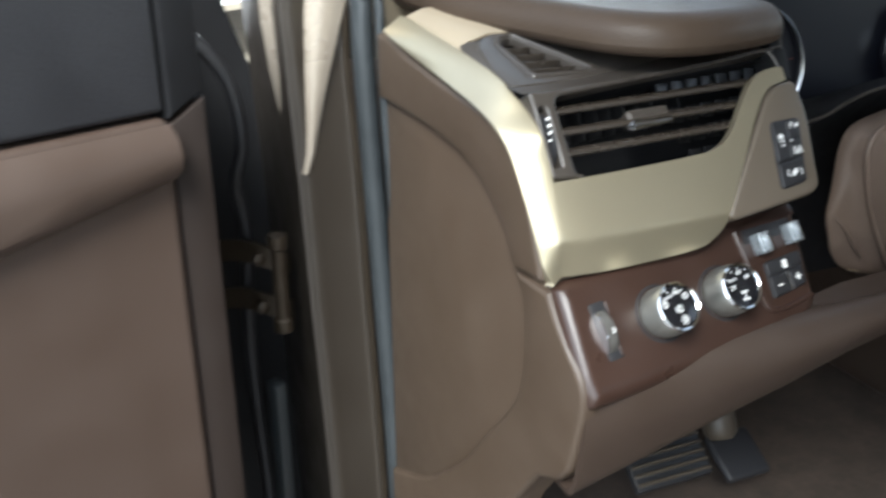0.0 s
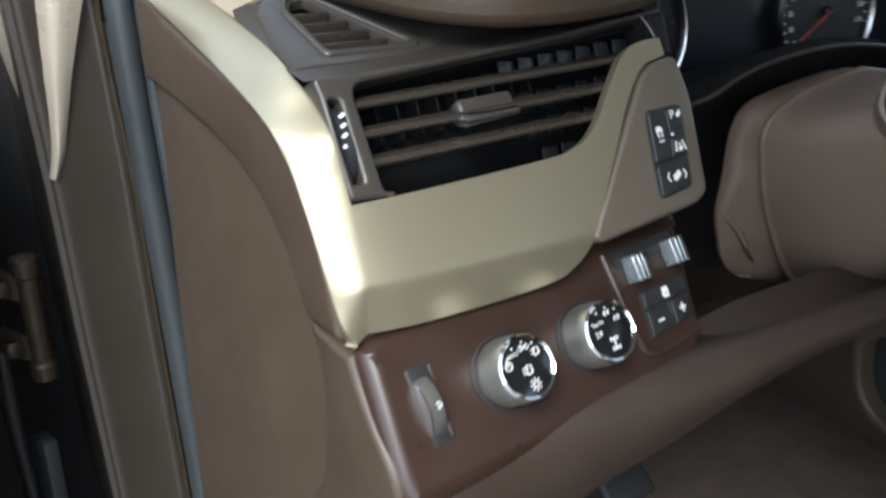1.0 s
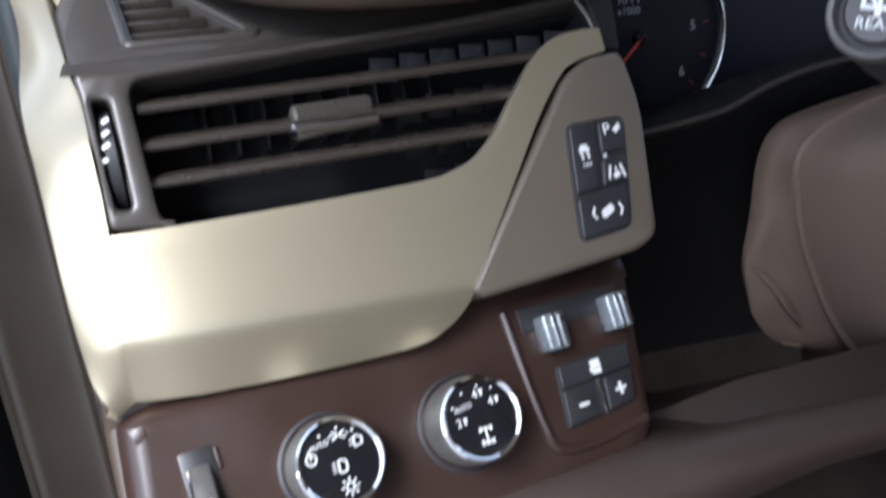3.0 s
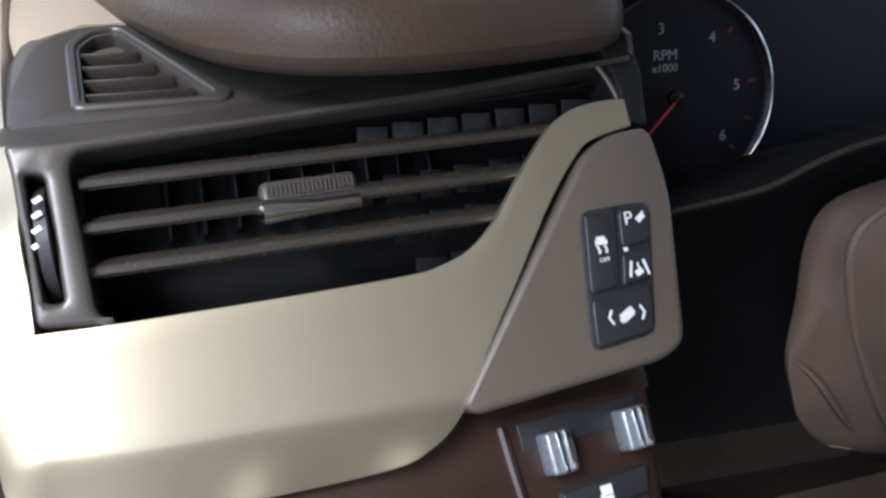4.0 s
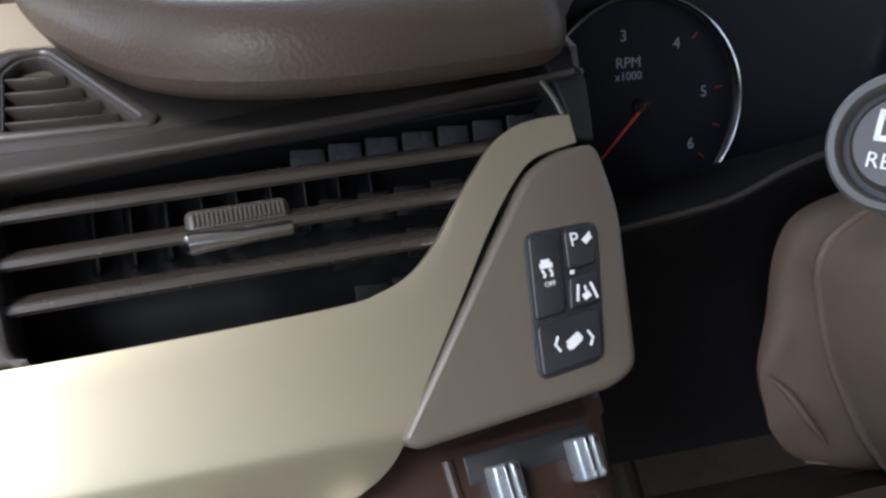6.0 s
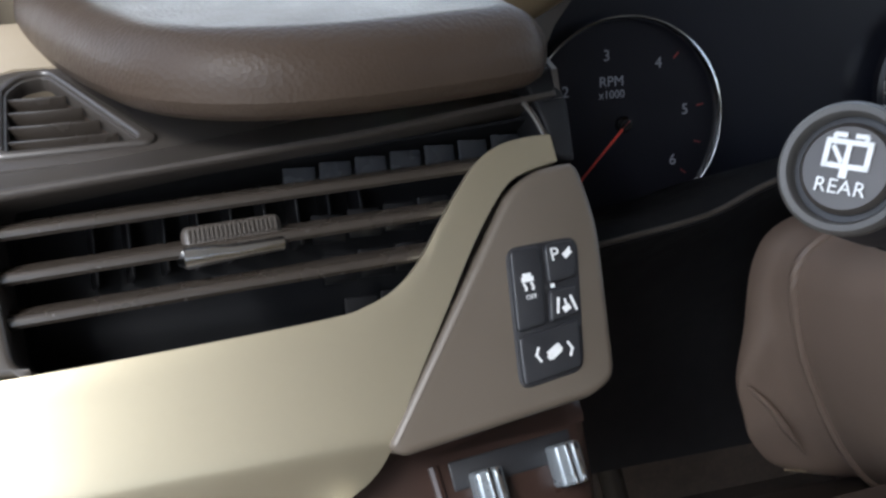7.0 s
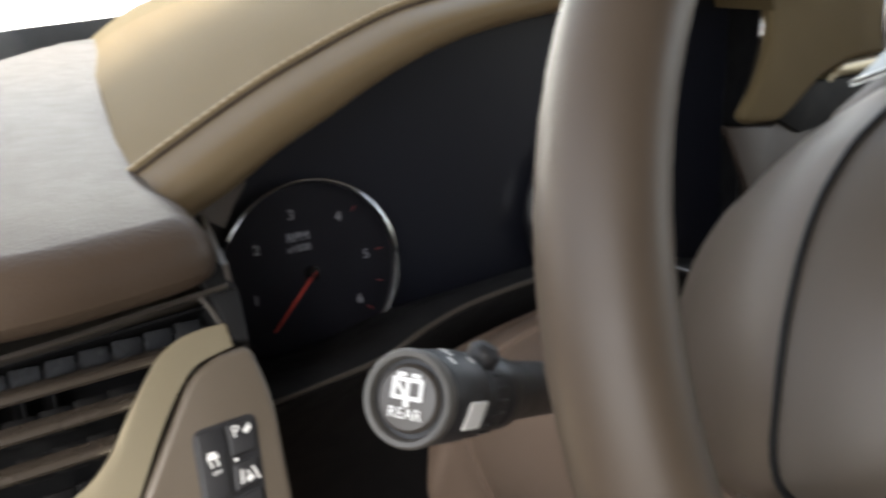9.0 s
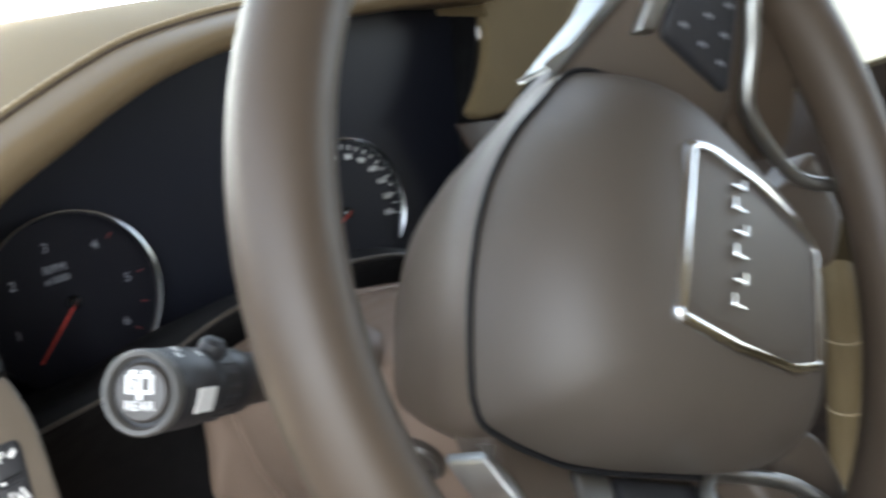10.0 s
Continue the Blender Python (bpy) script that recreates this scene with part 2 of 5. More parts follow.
def box(size, m, bevel=0.0, segs=2):
    bm = bmesh.new()
    bmesh.ops.create_cube(bm, size=1, matrix=Matrix.Diagonal((*size, 1)))
    if bevel:
        bmesh.ops.bevel(bm, geom=bm.edges[:], offset=bevel, segments=segs, affect="EDGES", profile=0.5)
    bmesh.ops.transform(bm, matrix=m, verts=bm.verts)
    return bm


def joined(*bms):
    out = bmesh.new()
    for b in bms:
        me = bpy.data.meshes.new("tmp")
        b.to_mesh(me)
        b.free()
        out.from_mesh(me)
        bpy.data.meshes.remove(me)
    return out


def words(text, size, m, parent, material, name="lettering", spacing=1.0):
    """Raised writing on the xy plane of m."""
    cu = bpy.data.curves.new(name, "FONT")
    cu.body, cu.size, cu.align_x, cu.align_y, cu.extrude = text, size, "CENTER", "CENTER", 0.0001
    cu.space_character = spacing
    tmp = bpy.data.objects.new("tmp", cu)
    scene.collection.objects.link(tmp)
    me = bpy.data.meshes.new_from_object(tmp.evaluated_get(bpy.context.evaluated_depsgraph_get()))
    bpy.data.objects.remove(tmp)
    me.transform(m)
    bm = bmesh.new()
    bm.from_mesh(me)
    bpy.data.meshes.remove(me)
    return part(name, bm, material, parent, smooth=False)


def bars(rects, m, parent, material, name="icon", h=0.0003):
    """A printed sign made of small bars: centre x, y, width, height, turn."""
    out = [box((w, d, h), m @ pose(x, y, 0, 0, 0, a)) for x, y, w, d, a in rects]
    return part(name, joined(*out), material, parent, smooth=False)


def frame_at(p, n, right):
    """A pose at p whose z axis is n and whose x axis lies along right."""
    z = Vector(n).normalized()
    y = z.cross(Vector(right)).normalized()
    x = y.cross(z)
    return Matrix(((x.x, y.x, z.x, p[0]), (x.y, y.y, z.y, p[1]), (x.z, y.z, z.z, p[2]), (0, 0, 0, 1)))


# ---------------------------------------------------------------- the fascia's planes
NU = Vector((0.03, -1, 0.55)).normalized()
NK = Vector((0.10, -1, 0.7)).normalized()
NT = Vector((0.0, -0.298, 0.954)).normalized()


def on_u(x, z, h=0.0):
    return Vector((x, 0.498 + 0.55 * (z - 1.05) + 0.03 * (x - 0.45), z)) + h * NU


def on_k(x, z, h=0.0):
    return Vector((x, 0.4785 + 0.7 * (z - 0.9725) + 0.10 * (x - 0.526), z)) + h * NK


def on_t(x, v, h=0.0):
    return Vector((x, 0.5605 + 0.954 * v, 1.1204 + 0.298 * v)) + h * NT


def u_frame(x, z, h=0.0, turn=0.0):
    return frame_at(on_u(x, z, h), NU, (1, 0.03, 0)) @ pose(0, 0, 0, 0, 0, turn)


def k_frame(x, z, h=0.0, turn=0.0):
    return frame_at(on_k(x, z, h), NK, (1, 0.10, 0)) @ pose(0, 0, 0, 0, 0, turn)


# ---------------------------------------------------------------- surroundings
def quad_sheet(name, size, m, material, label, category, kind="structure"):
    return tagged(part(name, box(size, m), material, None, smooth=False), label, category, "", kind)


quad_sheet("ground", (400, 400, 0.1), pose(0, 0, -0.05), CONCRETE, "grey smooth ground under the parked car", "ground")
quad_sheet("floor", (1.75, 2.94, 0.04), pose(1.125, -0.42, 0.52), CARPET, "brown carpeted floor of the car cabin", "floor")
# Roof out of view, stretched left and forward to shade the dashboard.
quad_sheet("ceiling", (1.985, 2.45, 0.05), pose(1.0275, -0.625, 1.76), HEADLINER, "unseen beige headliner, widened to cut the sun", "ceiling")
# Wall behind the view; its height limits the light from the rear.
quad_sheet("wall_rear", (1.9, 0.06, 1.04), pose(1.1, -1.85, 1.0), HEADLINER, "unseen beige rear wall, raised to cut light from behind", "wall")
quad_sheet("wall_side", (0.08, 2.9, 0.60), pose(1.98, -0.4, 0.79), TAN, "tan trimmed passenger side wall", "wall")
quad_sheet("firewall", (1.75, 0.04, 0.66), pose(1.13, 1.05, 0.82), CARPET, "dark carpeted front wall of the footwell", "wall")
# Emissive board stands for the bright outdoors and lights the dash from ahead.
tagged(part("backdrop", box((60, 0.1, 8), pose(4, 24, 4)), plain_light("bright_distance", (1.0, 0.99, 0.97), 0.95), None, smooth=False), "glowing white board standing for the bright distance beyond the windshield", "backdrop", "", "structure")
bonnet = thing("bonnet_lid", (1.1, 1.9, 0.95), "pale metallic bonnet beyond the windshield", "bonnet")
part("front_body", box((1.7, 1.5, 0.95), pose(1.1, 1.83, 0.505), 0.05, 3), CREAM, bonnet)
part("panel", thick(loft([spline([(x, 1.50, 1.10 - 0.05 * (x - 1.1) ** 2), (x, 1.9, 1.11 - 0.05 * (x - 1.1) ** 2), (x, 2.4, 1.08 - 0.05 * (x - 1.1) ** 2), (x, 2.65, 0.98)], 4) for x in np.linspace(0.25, 1.95, 12)]), 0.01), CREAM, bonnet)
# Side wall never in view, added to block sky fill from the left rear.
quad_sheet("wall_left_rear", (0.10, 1.25, 1.25), pose(0.24, -1.25, 1.13), HEADLINER, "unseen beige rear side wall blocking sky fill", "wall")
windshield = quad_sheet("window_1", (1.5, 0.004, 0.93), pose(1.02, 0.953, 1.4455, 49, 0, 0), GLASS, "clear raked windshield above the dashboard", "windshield")
windshield.visible_shadow = False

# ---------------------------------------------------------------- dashboard
dash = thing("dashboard", (0.6, 0.7, 0.6), "brown and tan leather dashboard with champagne trim", "dashboard")

# leather pad over the corner vent
PAD = [(p.x, p.y) for p in spline([(0.5445, 0.575, 0), (0.5440, 0.64, 0), (0.581, 0.78, 0), (0.648, 1.0, 0), (0.72, 1.36, 0)], 4)] + [(p.x, p.y) for p in spline([(0.60, 1.29, 0), (0.52, 1.16, 0), (0.43, 1.01, 0), (0.362, 0.90, 0), (0.330, 0.82, 0), (0.329, 0.75, 0), (0.345, 0.675, 0), (0.366, 0.605, 0), (0.388, 0.552, 0), (0.410, 0.526, 0), (0.437, 0.514, 0), (0.47, 0.513, 0), (0.508, 0.521, 0), (0.534, 0.530, 0), (0.5425, 0.541, 0)], 5)]


def on_pad(x, y, h=0.0):
    return Vector((x, y, 1.132 + 0.045 * (y - 0.53) + h))


pad_bm = slab(PAD, on_pad, 0.008, 0.0295, 0.018, 9, crown=0.006)
under = [[on_pad(q[0], q[1], h) for q in inset(PAD, d)] for d, h in ((0.0, 0.0081), (0.0015, 0.004), (0.006, 0.0008), (0.011, 0.0))]
part("upper_pad", joined(pad_bm, loft([r + [r[0]] for r in under])), LEATHER, dash, "brown grained leather pad")


def along(x, pairs):
    return float(np.interp(x, [p[0] for p in pairs], [p[1] for p in pairs]))


EDGE = spline([(0.86, 1.55, 0), (0.67, 1.402, 0), (0.587, 1.345, 0), (0.546, 1.285, 0), (0.494, 1.225, 0), (0.433, 1.10, 0), (0.367, 0.95, 0), (0.30, 0.82, 0)], 5)
part("black_border", thick(loft([[on_pad(p.x, p.y, 0.005), on_pad(p.x - 0.004, p.y + 0.006, 0.030), on_pad(p.x - 0.008, p.y + 0.012, 0.034 + along(p.x, [(0.30, 0.040), (0.367, 0.026), (0.436, 0.012), (0.587, 0.007)]))] for p in EDGE]), 0.002), PITCH, windshield, "black band along the glass")

# hood over the instruments
CX = 0.757
HX0, HX1 = 0.530, 0.990


SEAM = spline([(0.52, 1.1565), (0.541, 1.169), (0.56, 1.1795), (0.584, 1.1925), (0.606, 1.2035), (0.632, 1.215), (0.659, 1.226), (0.690, 1.2365), (0.735, 1.2445), (0.777, 1.2485), (0.85, 1.2525), (0.92, 1.2535), (1.0, 1.2515)], 6)
NOSE = spline([(0.52, 1.118), (0.562, 1.1405), (0.584, 1.153), (0.604, 1.1655), (0.636, 1.1815), (0.662, 1.195), (0.692, 1.208), (0.72, 1.2165), (0.75, 1.2225), (0.80, 1.229), (0.85, 1.2325), (0.93, 1.2325), (1.0, 1.228)], 6)
ROLL = spline([(0.640, 0.0), (0.630, 0.08), (0.620, 0.20), (0.6145, 0.34), (0.6128, 0.48), (0.6136, 0.64), (0.6165, 0.80), (0.623, 0.93), (0.636, 1.01), (0.655, 1.06), (0.706, 1.12)], 4)


def seam_z(x):
    return along(x, SEAM)


def hood_lip(x):
    return along(x, NOSE)


HXS = [HX0 + (HX1 - HX0) * k / 52 for k in range(53)]
part("hood_lip", loft([[Vector((x, y, seam_z(x) - 0.001 - f * (seam_z(x) - hood_lip(x)))) for y, f in ROLL] for x in HXS]), TANBROWN, dash, "brown leather roll of the hood")
top_rows = []
for x in HXS:
    u = (x - 0.760) / 0.230
    l = seam_z(x)
    back = 1.43 - 0.11 * abs(u)
    xb = x + 0.11 * (HX1 - x) / (HX1 - HX0)
    top_rows.append([Vector((x + (xb - x) * k, 0.640 + k * (back - 0.640), l + (1.190 + 0.048 * math.sin(1.571 * min(1, (x - HX0) / 0.17)) - l) * k ** 0.9 + 0.008 * math.sin(math.pi * min(1, k * 1.6)))) for k in (0, 0.012, 0.03, 0.08, 0.15, 0.3, 0.5, 0.75, 1.0)])
top_rows.append([p + Vector((0.010, 0, -0.035)) for p in top_rows[-1]])
top_rows.insert(0, [p - Vector((0.006, 0, 0.05)) for p in top_rows[0]])
part("hood_top", loft(top_rows), TAN, dash, "tan leather hood top")
part("seam_groove", tube([Vector((x, 0.6372, seam_z(x) - 0.0012)) for x in HXS], 0.0011, 6), LEATHER, dash, "dark groove under the piping")
part("seam", tube([Vector((x, 0.6405, seam_z(x) + 0.0010)) for x in HXS], 0.0019, 8), PIPING, dash, "tan piping")
for k in range(84):
    xs = (0.532 + 0.005 * k, 0.5352 + 0.005 * k)
    part("stitch", tube([Vector((x, 0.6388, seam_z(x) + 0.0027)) for x in xs], 0.0005, 6), THREAD, dash)
# right part of the dashboard top
RIGHT = rounded([(0.985, 1.240, 0.002), (1.003, 1.221, 0.01), (1.000, 1.195, 0.02), (0.983, 1.163, 0.015), (0.966, 1.143, 0.006), (0.975, 1.136, 0.005), (1.018, 1.134, 0.012), (1.066, 1.163, 0.01), (1.1, 1.172), (1.2, 1.176), (1.5, 1.176), (1.9, 1.176), (1.9, 1.238), (1.5, 1.238), (1.2, 1.238), (1.1, 1.238), (1.05, 1.238)], 0.004, 4)


def on_r(x, z, h=0.0):
    return Vector((x, 0.640 + 0.10 * max(0.0, min(x, 1.25) - 0.98) + 0.20 * max(0.0, z - 1.18) - h, z))


part("dash_front", slab(RIGHT, on_r, -0.004, 0.004, 0.006, 4), TAN, dash, "tan leather dashboard front")
part("dash_top", loft([spline([on_r(x, 1.228, 0.0), on_r(x, 1.238, -0.008), on_r(x, 1.241, -0.05), Vector((x, 1.0, 1.238)), Vector((x, 1.32, 1.226))], 4) for x in (0.982, 1.0, 1.05, 1.15, 1.25, 1.5, 1.9)]), TAN, dash, "tan leather dashboard top")
FACE = rounded([(0.985, 0.86), (0.994, 1.07), (0.987, 1.090), (0.966, 1.1345), (1.022, 1.128), (1.075, 1.156), (1.12, 1.166), (1.9, 1.170), (1.9, 0.86)], 0.003, 4)
part("dash_face", slab(FACE, lambda x, z, h: Vector((x, 0.652 + 0.10 * max(0.0, min(x, 1.2) - 0.98) + 0.10 * (z - 1.15) - h, z)), -0.004, 0.0, 0.002, 3), LOWER, dash, "taupe dashboard face")
GLOVE = [(1.024, 1.1325), (1.072, 1.1590), (1.118, 1.1580), (1.30, 1.1600), (1.30, 1.130), (1.0535, 1.1185)]
part("face_strip", slab(rounded(GLOVE, 0.003, 3), lambda x, z, h: Vector((x, 0.652 + 0.10 * (x - 0.98) - h, z)), -0.01, 0.006, 0.002, 3), PITCH, dash, "dark grey face panel")
part("face_ledge", slab(rounded([(1.072, 1.160), (1.096, 1.171), (1.25, 1.176), (1.30, 1.164), (1.138, 1.159)], 0.002, 3), lambda x, z, h: Vector((x, 0.648 + 0.10 * (x - 0.98) - h, z)), -0.01, 0.012, 0.004, 4), GOLD, dash, "champagne ledge under the tan front")
part("stack_frame", tube(spline([Vector((x, 0.640, z)) for x, z in ((1.134, 1.180), (1.131, 1.20), (1.134, 1.225), (1.150, 1.236), (1.20, 1.236))], 5), 0.003, 10), RINGCHROME, dash, "bright frame beside the centre stack")
part("passenger_trim", slab(rounded([(1.36, 1.075), (1.90, 1.070), (1.90, 1.168), (1.46, 1.168), (1.40, 1.120)], 0.008, 4), lambda x, z, h: Vector((x, 0.655 + 0.55 * (z - 1.12) - 0.876 * h, z + 0.482 * h)), -0.01, 0.014, 0.006, 5), GOLD, dash, "champagne trim before the passenger")

# champagne trim: one sheet over the front and round the dashboard's end


def on_gold(x, z, h=0.003):
    p, q = on_u(x, z, h), 1.026 - z
    p.y += 0.29 * (q + math.sqrt(q * q + 0.000005))
    if x < 0.365:
        p.y += 0.0042 * ((0.365 - x) / 0.034) ** 2 * min(1, max(0, (1.085 - z) / 0.080))
    return p


low = spline([(0.331, 1.0005, 0), (0.40, 1.0010, 0), (0.44, 1.0035, 0), (0.452, 1.0085, 0), (0.459, 1.0145, 0), (0.464, 1.022, 0), (0.472, 1.036, 0), (0.49, 1.061, 0), (0.505, 1.082, 0), (0.517, 1.0955, 0), (0.526, 1.1015, 0), (0.5415, 1.1045, 0)], 5)
high = spline([(0.331, 1.0612, 0), (0.40, 1.0630, 0), (0.45, 1.0650, 0), (0.463, 1.0670, 0), (0.474, 1.0710, 0), (0.484, 1.0785, 0), (0.494, 1.0900, 0), (0.503, 1.1000, 0), (0.511, 1.1075, 0), (0.520, 1.1118, 0), (0.531, 1.1135, 0), (0.5405, 1.1135, 0)], 5)
grid = []


def column(a, b):
    zc = max(1.026, a.y + 0.0015)
    zs = [a.y + (zc - a.y) * t for t in (0, 0.1, 0.35, 0.55, 0.7, 0.8, 0.9, 1.0)] + [zc + (b.y - zc) * t for t in (0.03, 0.07, 0.12, 0.2, 0.35, 0.55, 0.8, 1.0)]
    return [on_gold(a.x + (b.x - a.x) * (z - a.y) / (b.y - a.y), z) for z in zs]


grid = [column(a, b) for a, b in zip(low, high)]
IN = grid[0] + spline([on_gold(0.331, 1.0612), on_gold(0.3305, 1.075), on_gold(0.3290, 1.09), Vector((0.3282, 0.5320, 1.1035)), Vector((0.3242, 0.5460, 1.1125)), Vector((0.3210, 0.5650, 1.1215)), Vector((0.3165, 0.5990, 1.1295)), Vector((0.3120, 0.6340, 1.1360)), Vector((0.3070, 0.6710, 1.1430)), Vector((0.3030, 0.7010, 1.1470))], 5)[1:]
OUT = spline([(0.3235, 0.4805, 1.0005), (0.3195, 0.4830, 1.0060), (0.3170, 0.4855, 1.0130), (0.3140, 0.4930, 1.0330), (0.3120, 0.5020, 1.0530), (0.3098, 0.5140, 1.0730), (0.3082, 0.5230, 1.0840), (0.3058, 0.5370, 1.0945), (0.3030, 0.5620, 1.1035), (0.3010, 0.5990, 1.1105), (0.2980, 0.6370, 1.1175), (0.2935, 0.6690, 1.1255), (0.2900, 0.6870, 1.1315), (0.2885, 0.7030, 1.1360)], 12)
wrap = []
for i, a in enumerate(IN):
    zo = 0.9975 + (OUT[-1].z - 0.9975) * (a.z - IN[0].z) / (IN[-1].z - IN[0].z)
    b = Vector((along(zo, [(p.z, p.x) for p in OUT]), along(zo, [(p.z, p.y) for p in OUT]), zo))
    wrap.append([Vector((a.x + (b.x - a.x) * t, a.y + (b.y - a.y) * t ** 2.0, a.z + (b.z - a.z) * t)) for t in np.linspace(0, 1, 12)])
gold_bm = joined(loft(grid), loft(wrap))
bmesh.ops.remove_doubles(gold_bm, verts=gold_bm.verts, dist=0.0002)
thick(gold_bm, 0.0065)
rim = [e for e in gold_bm.edges if len(e.link_faces) == 2 and e.calc_face_angle(0) > radians(55)]
bmesh.ops.bevel(gold_bm, geom=rim, offset=0.0026, segments=4, affect="EDGES", profile=0.5, clamp_overlap=True)
part("trim_panel", gold_bm, GOLD, dash, "satin champagne metallic trim")

# end panel
def on_e(y, z, h=0.0):
    n = Vector((-1, -0.115, 0)).normalized()
    return Vector((0.321 - 0.115 * (y - 0.482), y, z)) + n * h


TOP_EDGE = [(0.4905, 1.010), (0.4975, 1.030), (0.5045, 1.050), (0.5145, 1.070), (0.5240, 1.080), (0.5380, 1.0905), (0.563, 1.0990), (0.602, 1.1060), (0.640, 1.1130), (0.672, 1.1205), (0.700, 1.1290), (0.725, 1.1320)]
END = [(0.487, 1.0)] + TOP_EDGE + [ (0.725, 0.60), (0.60, 0.62), (0.52, 0.80), (0.485, 0.852), (0.470, 0.862), (0.462, 0.90), (0.460, 0.93), (0.478, 0.98)]
part("end_panel", slab(END, on_e, -0.03, -0.002, 0.002, 2), ENDBROWN, dash, "brown end panel")
STEP = spline([(0.5205, 0.9965, 0), (0.526, 1.004, 0), (0.5353, 1.0213, 0), (0.5475, 1.033, 0), (0.560, 1.044, 0), (0.5826, 1.0575, 0), (0.617, 1.0665, 0), (0.6546, 1.0717, 0), (0.6912, 1.0754, 0), (0.725, 1.077, 0)], 5)
part("end_ridge", slab([(p.x, p.y) for p in STEP] + TOP_EDGE[::-1] + [(0.4890, 0.9990)], on_e, -0.012, 0.0035, 0.005, 5), ENDBROWN, dash)
CHEEK = [(p.x, p.y) for p in spline([(0.5200, 0.9945, 0), (0.511, 0.978, 0), (0.508, 0.955, 0), (0.5085, 0.932, 0), (0.518, 0.894, 0), (0.558, 0.8415, 0), (0.60, 0.79, 0), (0.66, 0.74, 0), (0.725, 0.71, 0)], 5)]
CHEEK += [(0.725, 0.60), (0.60, 0.62), (0.52, 0.80), (0.485, 0.848), (0.462, 0.858)] + [(p.x, p.y) for p in spline([(0.451, 0.872, 0), (0.444, 0.90, 0), (0.439, 0.928, 0), (0.443, 0.9455, 0), (0.4595, 0.9625, 0), (0.474, 0.981, 0), (0.4815, 0.9935, 0)], 3)]
part("end_cheek", slab(CHEEK, on_e, -0.012, 0.0025, 0.0045, 5), ENDBROWN, dash, "brown side cheek of the knob panel")

# knob panel
KNOB = rounded([(0.3225, 0.999, 0.003), (0.3245, 0.945, 0.006), (0.3285, 0.931, 0.006), (0.43, 0.935, 0.02), (0.53, 0.944, 0.01), (0.543, 0.952, 0.007), (0.548, 1.018, 0.003), (0.47, 1.018, 0.01), (0.447, 1.0085, 0.01), (0.332, 1.0025, 0.004)], 0.005, 5)
part("knob_panel", slab(KNOB, on_k, -0.014, 0.0, 0.010, 7), MAROON, dash, "dark cocoa switch panel")

# lower panel below it, with the bottom lip
LOWROWS = []
for x, zb in ((0.327, 0.855), (0.36, 0.863), (0.43, 0.881), (0.50, 0.897), (0.56, 0.914), (0.62, 0.926), (0.70, 0.930), (0.80, 0.930), (0.90, 0.926), (0.985, 0.92)):
    zt = 0.945 + 0.012 * min(1, max(0, (x - 0.5) / 0.1))
    f = min(1, max(0, (x - 0.535) / 0.04))
    LOWROWS.append([Vector((x, y, z)) for y, z in ((0.60, zt - 0.01 - 0.075 * f), (0.50, zt - 0.045 * f), (0.463, zt - 0.001 - 0.012 * f), (0.449, zt - 0.008 - 0.004 * f), (0.444, 0.6 * zt + 0.4 * zb - 0.002), (0.448, 0.25 * zt + 0.75 * zb), (0.455, zb), (0.47, zb - 0.004), (0.52, zb + 0.005))])
part("lower_panel", thick(loft([spline(r, 4) for r in LOWROWS]), 0.004), LOWER, dash, "taupe knee panel")

# ---------------------------------------------------------------- vents
vent = thing("air_vent", on_u(0.44, 1.06), "black air vent with three slats in a grey-brown bezel", "air vent")
BEZ = rounded([(0.3315, 1.0635, 0.003), (0.356, 1.0618, 0.002), (0.3495, 1.0655, 0.006), (0.3445, 1.1115, 0.007), (0.40, 1.1150, 0.02), (0.47, 1.1195, 0.01), (0.546, 1.1265, 0.002), (0.5475, 1.129, 0.002), (0.47, 1.1220, 0.01), (0.40, 1.118, 0.01), (0.345, 1.1155, 0.01), (0.326, 1.116, 0.003), (0.328, 1.107, 0.01)], 0.003, 4)
SLOT = rounded([(0.3345, 1.070), (0.3405, 1.0695), (0.3375, 1.106), (0.3315, 1.1065)], 0.002, 3)
part("bezel", slab(BEZ, on_u, -0.03, 0.0018, 0.002, 3, holes=[SLOT]), BEZEL, vent)
part("duct", thick(loft([[on_u(x, z, h) for h, (x, z) in ((-0.012, a), (-0.05, b))] for a, b in (((0.34, 1.058), (0.35, 1.065)), ((0.548, 1.058), (0.545, 1.065)), ((0.548, 1.1245), (0.545, 1.122)), ((0.34, 1.1125), (0.345, 1.111)), ((0.34, 1.058), (0.35, 1.065)))]), 0.001), PITCH, vent)
part("duct_back", box((0.21, 0.075, 0.002), u_frame(0.445, 1.088, -0.052)), PITCH, vent)
for z, x1 in ((1.1012, 0.535), (1.0882, 0.525), (1.0755, 0.505)):
    prof = [(-0.012, -0.0024), (-0.004, -0.0030), (-0.0012, -0.0024), (-0.0003, -0.0008), (-0.0006, 0.0006), (-0.0014, 0.0012), (-0.0028, 0.0014), (-0.012, -0.0006)]
    rows = []
    for k in range(13):
        x = 0.347 + (x1 - 0.347) * k / 12
        zz = z + 0.012 * (x - 0.35) * 2
        rows.append([on_u(x, zz) + Vector((0, -h * 0.9, h * -0.12)) + Vector((0, 0, d)) + Vector((0, 0.004, 0)) for h, d in prof])
    bm = loft(rows, closed=True)
    part("slat", bm, SLAT, vent)
